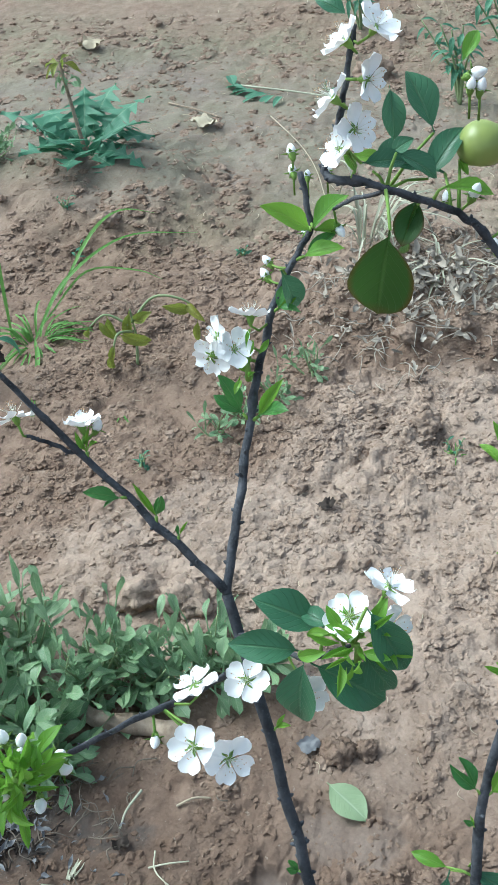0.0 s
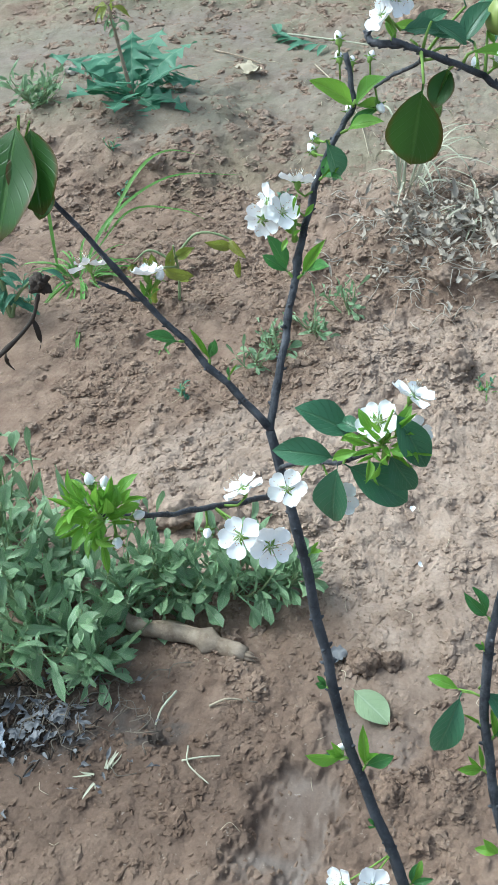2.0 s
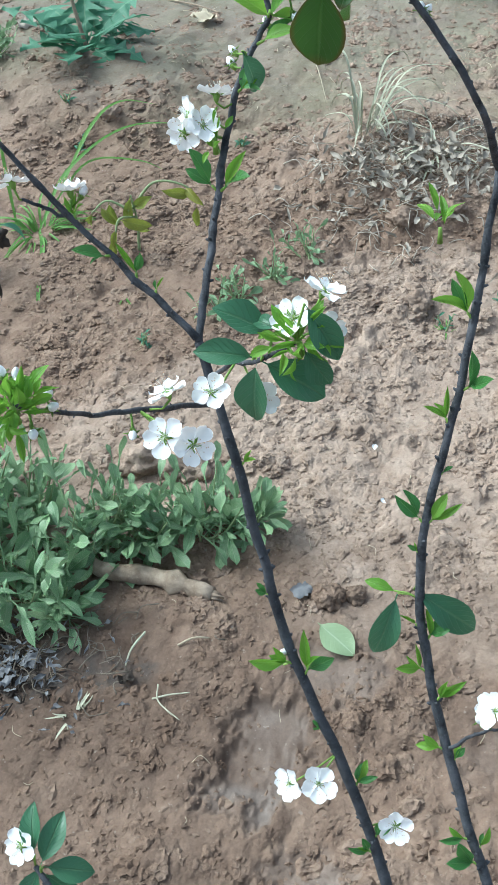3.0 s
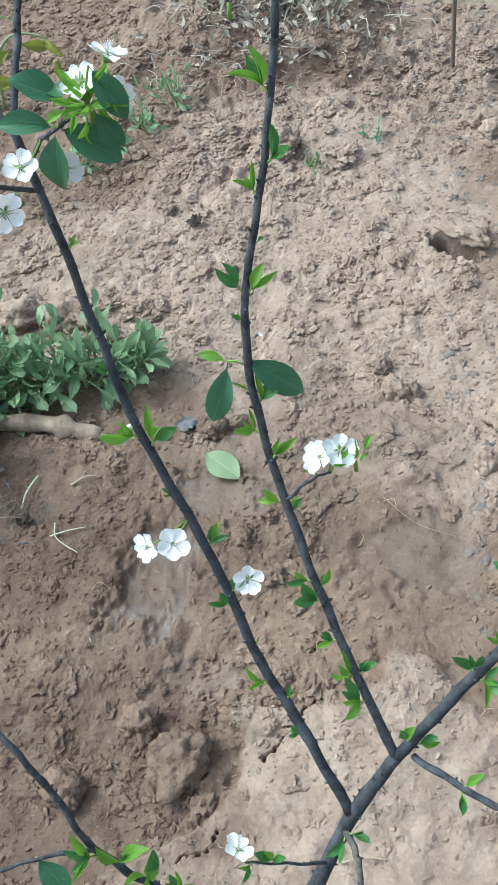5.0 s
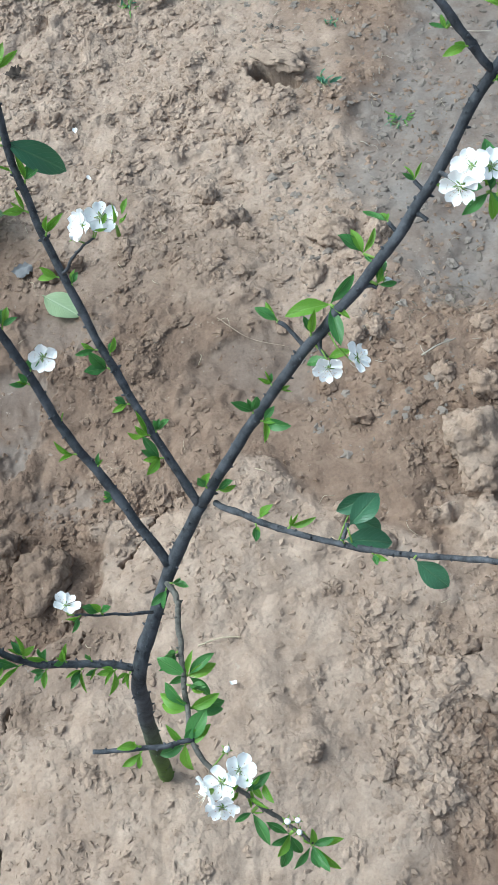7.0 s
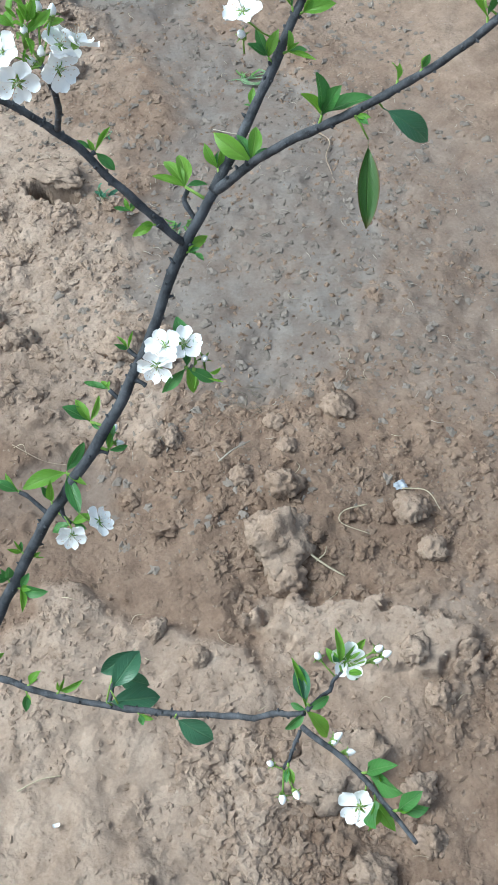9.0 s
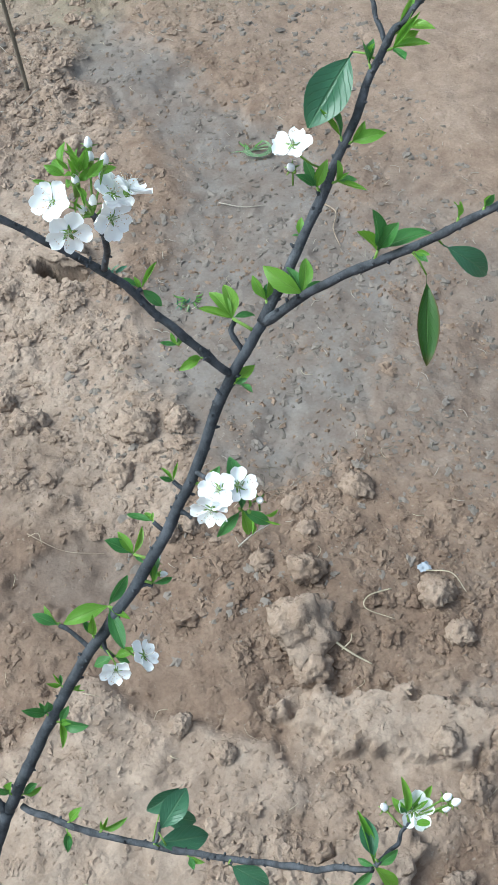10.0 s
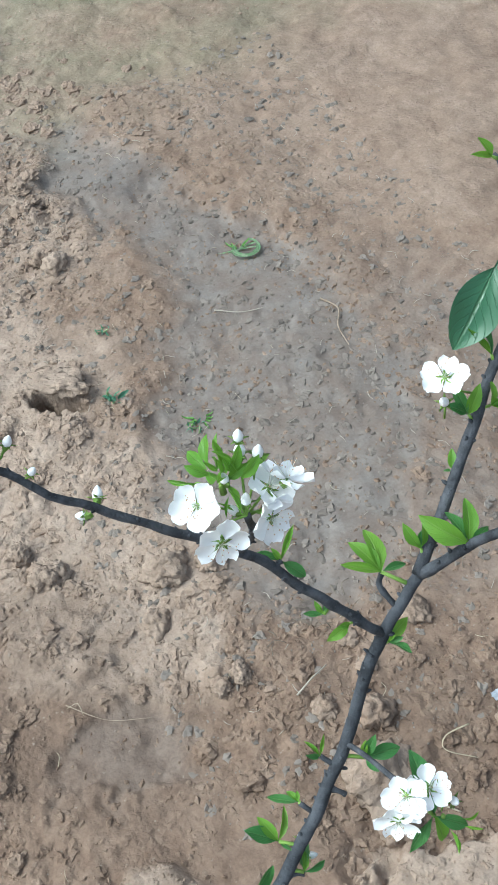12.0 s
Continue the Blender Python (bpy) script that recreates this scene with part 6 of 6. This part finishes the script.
STRAWS = (
    ([(-0.468, 2.974, 0.006), (-0.36, 2.75, 0.012), (-0.30, 2.60, 0.01), (-0.25, 2.36, 0.03)], 0.0030, STRAW, "long pale dry stem lying on bare earth"),
    ([(-0.60, 3.21, 0.015), (-0.45, 3.16, 0.012), (-0.31, 3.10, 0.01)], 0.0055, PALE_STRAW, "thick pale stem of a pulled-up weed"),
    ([(-0.356, 0.636, 0.004), (-0.33, 0.642, 0.007), (-0.303, 0.648, 0.004)], 0.0022, PALE_STRAW, "short pale straw on damp earth"),
    ([(-0.352, 0.66, 0.004), (-0.345, 0.63, 0.006), (-0.31, 0.603, 0.004)], 0.0018, PALE_STRAW, "bent pale straw on damp earth"),
    ([(-0.385, 0.74, 0.006), (-0.40, 0.71, 0.014), (-0.405, 0.685, 0.008)], 0.0030, PALE_STRAW, "curled withered leaf stalk on damp earth"),
    ([(-0.333, 0.722, 0.004), (-0.31, 0.733, 0.007), (-0.288, 0.738, 0.004)], 0.0028, STRAW, "short dry straw on damp earth"),
    ([(0.056, 0.153, 0.004), (0.085, 0.158, 0.006), (0.112, 0.156, 0.004)], 0.0018, STRAW, "short dry straw on cracked crust"),
    ([(0.493, 0.364, 0.010), (0.515, 0.335, 0.012), (0.537, 0.314, 0.006)], 0.0026, STRAW, "forked dry rootlet beside a large clod"),
    ([(0.505, 0.343, 0.010), (0.52, 0.350, 0.012), (0.526, 0.360, 0.008)], 0.0016, STRAW, "forked dry rootlet beside a large clod"),
    ([(0.60, 0.402, 0.010), (0.565, 0.400, 0.016), (0.556, 0.385, 0.016), (0.590, 0.362, 0.008)], 0.0017, STRAW, "hooked dry rootlet lying on clods"),
    ([(0.80, 1.23, 0.004), (0.815, 1.19, 0.008), (0.795, 1.15, 0.006), (0.79, 1.10, 0.004)], 0.0024, WOOD, "crooked brown twig lying in wet silt"),
    ([(0.136, 0.665, 0.006), (0.18, 0.625, 0.010), (0.235, 0.606, 0.006)], 0.0011, WOOD, "fine brown rootlet lying on the earth"),
    ([(-0.80, 3.10, 0.006), (-0.70, 3.03, 0.012), (-0.62, 2.97, 0.006)], 0.0045, WOOD, "dry grey stick on trodden earth"),
    ([(0.42, 0.535, 0.006), (0.445, 0.545, 0.010), (0.475, 0.560, 0.006)], 0.0020, MULCH, "grey rootlet lying among clods"),
    ([(0.62, 1.30, 0.004), (0.66, 1.27, 0.006), (0.70, 1.26, 0.004)], 0.0016, MULCH, "dark thin twig in wet silt"),
    ([(0.66, 0.42, 0.008), (0.69, 0.40, 0.016), (0.70, 0.37, 0.008)], 0.0016, STRAW, "dry rootlet draped over a clod"),
)
for n, (pts, r, mat, label) in enumerate(STRAWS):
    lying("dry_stalk", pts, [r * 0.65, r * 0.4], mat, label, "dry stalk", 6, 0.1, n)

# the pulled-up weed: limp leaves at one end of its stem
rs = random.Random(77)
limp = tagged(thing("pulled_weed", (-0.56, 3.20, on_ground(-0.56, 3.20))), "limp green pulled-up weed lying on bare earth", "weed")
for i in range(9):
    a = radians(100 + 160 * i / 8)
    part("leaf", NARROW_LEAVES[i % 2], limp, aimed(Vector((0.02 * i - 0.05, -0.01 * i, 0.012)), (math.cos(a), math.sin(a) * 0.6, 0.12), (0, 0, 1), rs.uniform(0.07, 0.13)))


def wilted_pepper(x, y, seed):
    """A thin stem with yellowing leaves that hang down."""
    rs = random.Random(seed)
    plant = tagged(thing("wilting_plant", (x, y, on_ground(x, y) - 0.004)), "wilting plant with yellow blotched hanging leaves", "plant")
    for pts in ([(0, 0, 0), (0.005, 0.01, 0.07), (0.0, 0.015, 0.13)], [(0, 0.012, 0.10), (0.05, 0.03, 0.15), (0.115, 0.03, 0.14), (0.135, 0.025, 0.10)], [(0, 0.012, 0.09), (-0.05, 0.01, 0.12), (-0.085, -0.005, 0.10)], [(0, 0.01, 0.08), (-0.02, -0.03, 0.10), (-0.03, -0.05, 0.07)]):
        line = smooth_line(pts, 6)
        stem = part("stem", mesh_of("stem", *tube(line, [0.0035, 0.0018], 6), STALK), plant)
        for j in range(3):
            at = Vector(line[-1 - 3 * j])
            part("leaf", YELLOW_LEAVES[rs.randrange(3)], stem, aimed(at, (rs.uniform(-0.5, 0.5), rs.uniform(-0.5, 0.2), -1.0 if j == 0 else rs.uniform(-0.6, 0.3)), (0, -1, 0.5), rs.uniform(0.05, 0.085)))
    return plant


wilted_pepper(-0.60, 1.72, 5)


def tall_plant(x, y, height, seed, label):
    """An upright stem with drooping narrow leaves."""
    rs = random.Random(seed)
    plant = tagged(thing("tall_weed", (x, y, on_ground(x, y) - 0.004)), label, "weed", "tall weeds")
    tops = [(0.0, 0.0)] + [(rs.uniform(-0.12, 0.12), rs.uniform(-0.1, 0.1)) for _ in range(4)]
    for dx, dy in tops:
        h = height * rs.uniform(0.7, 1.0)
        line = smooth_line([(0, 0, 0), (dx * 0.3, dy * 0.3, h * 0.5), (dx, dy, h)], 6)
        stem = part("stem", mesh_of("stem", *tube(line, [0.005, 0.002], 6), STALK), plant)
        for j in range(9):
            at = Vector(line[min(len(line) - 1, 4 + j)])
            b = 2.4 * j + rs.uniform(-0.4, 0.4)
            part("leaf", NARROW_LEAVES[rs.randrange(3)], stem, aimed(at, (math.cos(b), math.sin(b), rs.uniform(-0.3, 0.8)), (0, -0.2, 1), rs.uniform(0.035, 0.07)))


tall_plant(0.08, 3.05, 0.30, 3, "tall green weed with drooping narrow leaves")
tall_plant(0.22, 3.25, 0.34, 4, "tall green weed with drooping narrow leaves")
tall_plant(-0.968, 1.665, 0.16, 11, "spindly green weed with small narrow leaves")
tall_plant(-0.24, 3.62, 0.26, 6, "slender green weed with a few drooping leaves")

# a blackened stalk with a burnt seed head
burnt = tagged(thing("burnt_stalk", (-0.94, 1.37, on_ground(-0.94, 1.37))), "blackened dead stalk with a burnt seed head", "dead stalk")
line = smooth_line([(-0.06, -0.03, 0), (0.0, 0.06, 0.05), (0.07, 0.17, 0.09), (0.09, 0.21, 0.14)], 6)
part("stem", mesh_of("stem", *tube(line, [0.005, 0.004], 7, 0.3, 6), CHAR), burnt)
v, f = lump(41, 4, 0.6, 1.2)
part("seed_head", mesh_of("seed_head", [Vector(q) * 0.017 for q in v], f, CHAR), burnt, pose(0.095, 0.22, 0.155))
for i in (0, 3):
    part("withered_leaf", blade([line[10 + i], Vector(line[10 + i]) + Vector((0.01 * (i - 2), -0.01, -0.02)), Vector(line[10 + i]) + Vector((0.012 * (i - 2), -0.015, -0.05)), Vector(line[10 + i]) + Vector((0.005 * (i - 2), -0.015, -0.07))], 0.012, CHAR), burnt)

# fallen leaf, petals, bark flakes, foil and ash
fallen = new("fallen_leaf", leaf_mesh("fallen_leaf", FALLEN, length=0.078, width=0.046, fold=0.12, curl=0.12, wave=0.05, widest=0.5, petiole=0.08, rows=12, seed=70))
fallen.matrix_basis = aimed(Vector((-0.132, 0.772, on_ground(-0.132, 0.772) + 0.009)), (0.75, -0.66, 0.02), (0.05, -0.15, 1))
tagged(fallen, "pale green fallen leaf lying on damp earth", "leaf")
for n, (x, y) in enumerate(((-0.069, 1.151), (-0.044, 1.026), (0.10, 0.10))):
    ob = new("fallen_petal", PETALS[n % 3])
    ob.matrix_basis = Matrix.Translation((x, y, on_ground(x, y) + 0.004)) @ pose(0, 0, 0, 20, 10 * n, 70 * n) @ Matrix.Scale(0.011, 4)
    tagged(ob, "single white petal fallen on the earth", "petal", "fallen petals")


def flake(x, y, size, material, seed, name, label, category, lift=0.006):
    """A crumpled flake: a warped sheet with a ragged rim."""
    rs = np.random.RandomState(seed)
    n, verts, faces = 9, [], []
    for i in range(n):
        for j in range(n):
            u, v = i / (n - 1) * 2 - 1, j / (n - 1) * 2 - 1
            k = 1 - 0.25 * max(abs(u), abs(v)) * rs.uniform(0, 1)
            z = 0.55 * noise.noise(Vector((u * 1.4, v * 1.4, seed))) + 0.3 * noise.noise(Vector((u * 3.5, v * 3.5, seed + 5)))
            verts.append((u * k * size * 0.5, v * k * size * 0.38, (z + 0.25) * size * 0.5))
    for i in range(n - 1):
        for j in range(n - 1):
            a = i * n + j
            faces.append((a, a + 1, a + n + 1, a + n))
    ob = new(name, mesh_of(name, verts, faces, material))
    ob.matrix_basis = pose(x, y, on_ground(x, y) + lift, 0, 0, rs.uniform(0, 360))
    return tagged(ob, label, category)


flake(-0.640, 0.630, 0.055, FOIL, 3, "plastic_scrap", "crumpled scrap of whitish plastic film on the earth", "plastic scrap", 0.012)
flake(-0.175, 1.323, 0.032, CHAR, 4, "bark_flake", "dark curled dead leaf on dry clods", "dead leaf")
flake(-0.160, 0.831, 0.034, ASH, 5, "plastic_scrap", "small dark glossy scrap half buried in earth", "scrap")
flake(-0.545, 0.685, 0.026, ASH, 6, "ash_flake", "flake of grey ash below the weeds", "ash")
flake(-0.59, 0.665, 0.030, ASH, 7, "ash_flake", "flake of grey ash below the weeds", "ash")
for n in range(16):
    rs = random.Random(70 + n)
    flake(rs.gauss(-0.61, 0.05), rs.gauss(0.66, 0.03), rs.uniform(0.014, 0.028), (ASH, CHAR, ASH)[n % 3], 20 + n, "ash_flake", "curled flake of grey ash below the weeds", "ash")
flake(-0.62, 0.70, 0.045, CHAR, 8, "ash_flake", "charred black scrap below the weeds", "ash")
flake(-0.40, 0.665, 0.024, CHAR, 9, "ash_flake", "charred black scrap on damp earth", "ash")
flake(0.66, 0.425, 0.020, FOIL, 10, "plastic_scrap", "tiny bluish plastic scrap on a clod", "plastic scrap")
flake(-1.22, 2.95, 0.07, MULCH, 11, "dead_leaf", "curled brown dead leaf on trodden earth", "dead leaf")
flake(-1.14, 3.50, 0.09, STRAW, 13, "dead_leaf", "bleached strip of dead leaf on the ground", "dead leaf")
flake(-0.66, 2.92, 0.085, STRAW, 12, "dead_leaf", "pale flat dead leaf on trodden earth", "dead leaf")
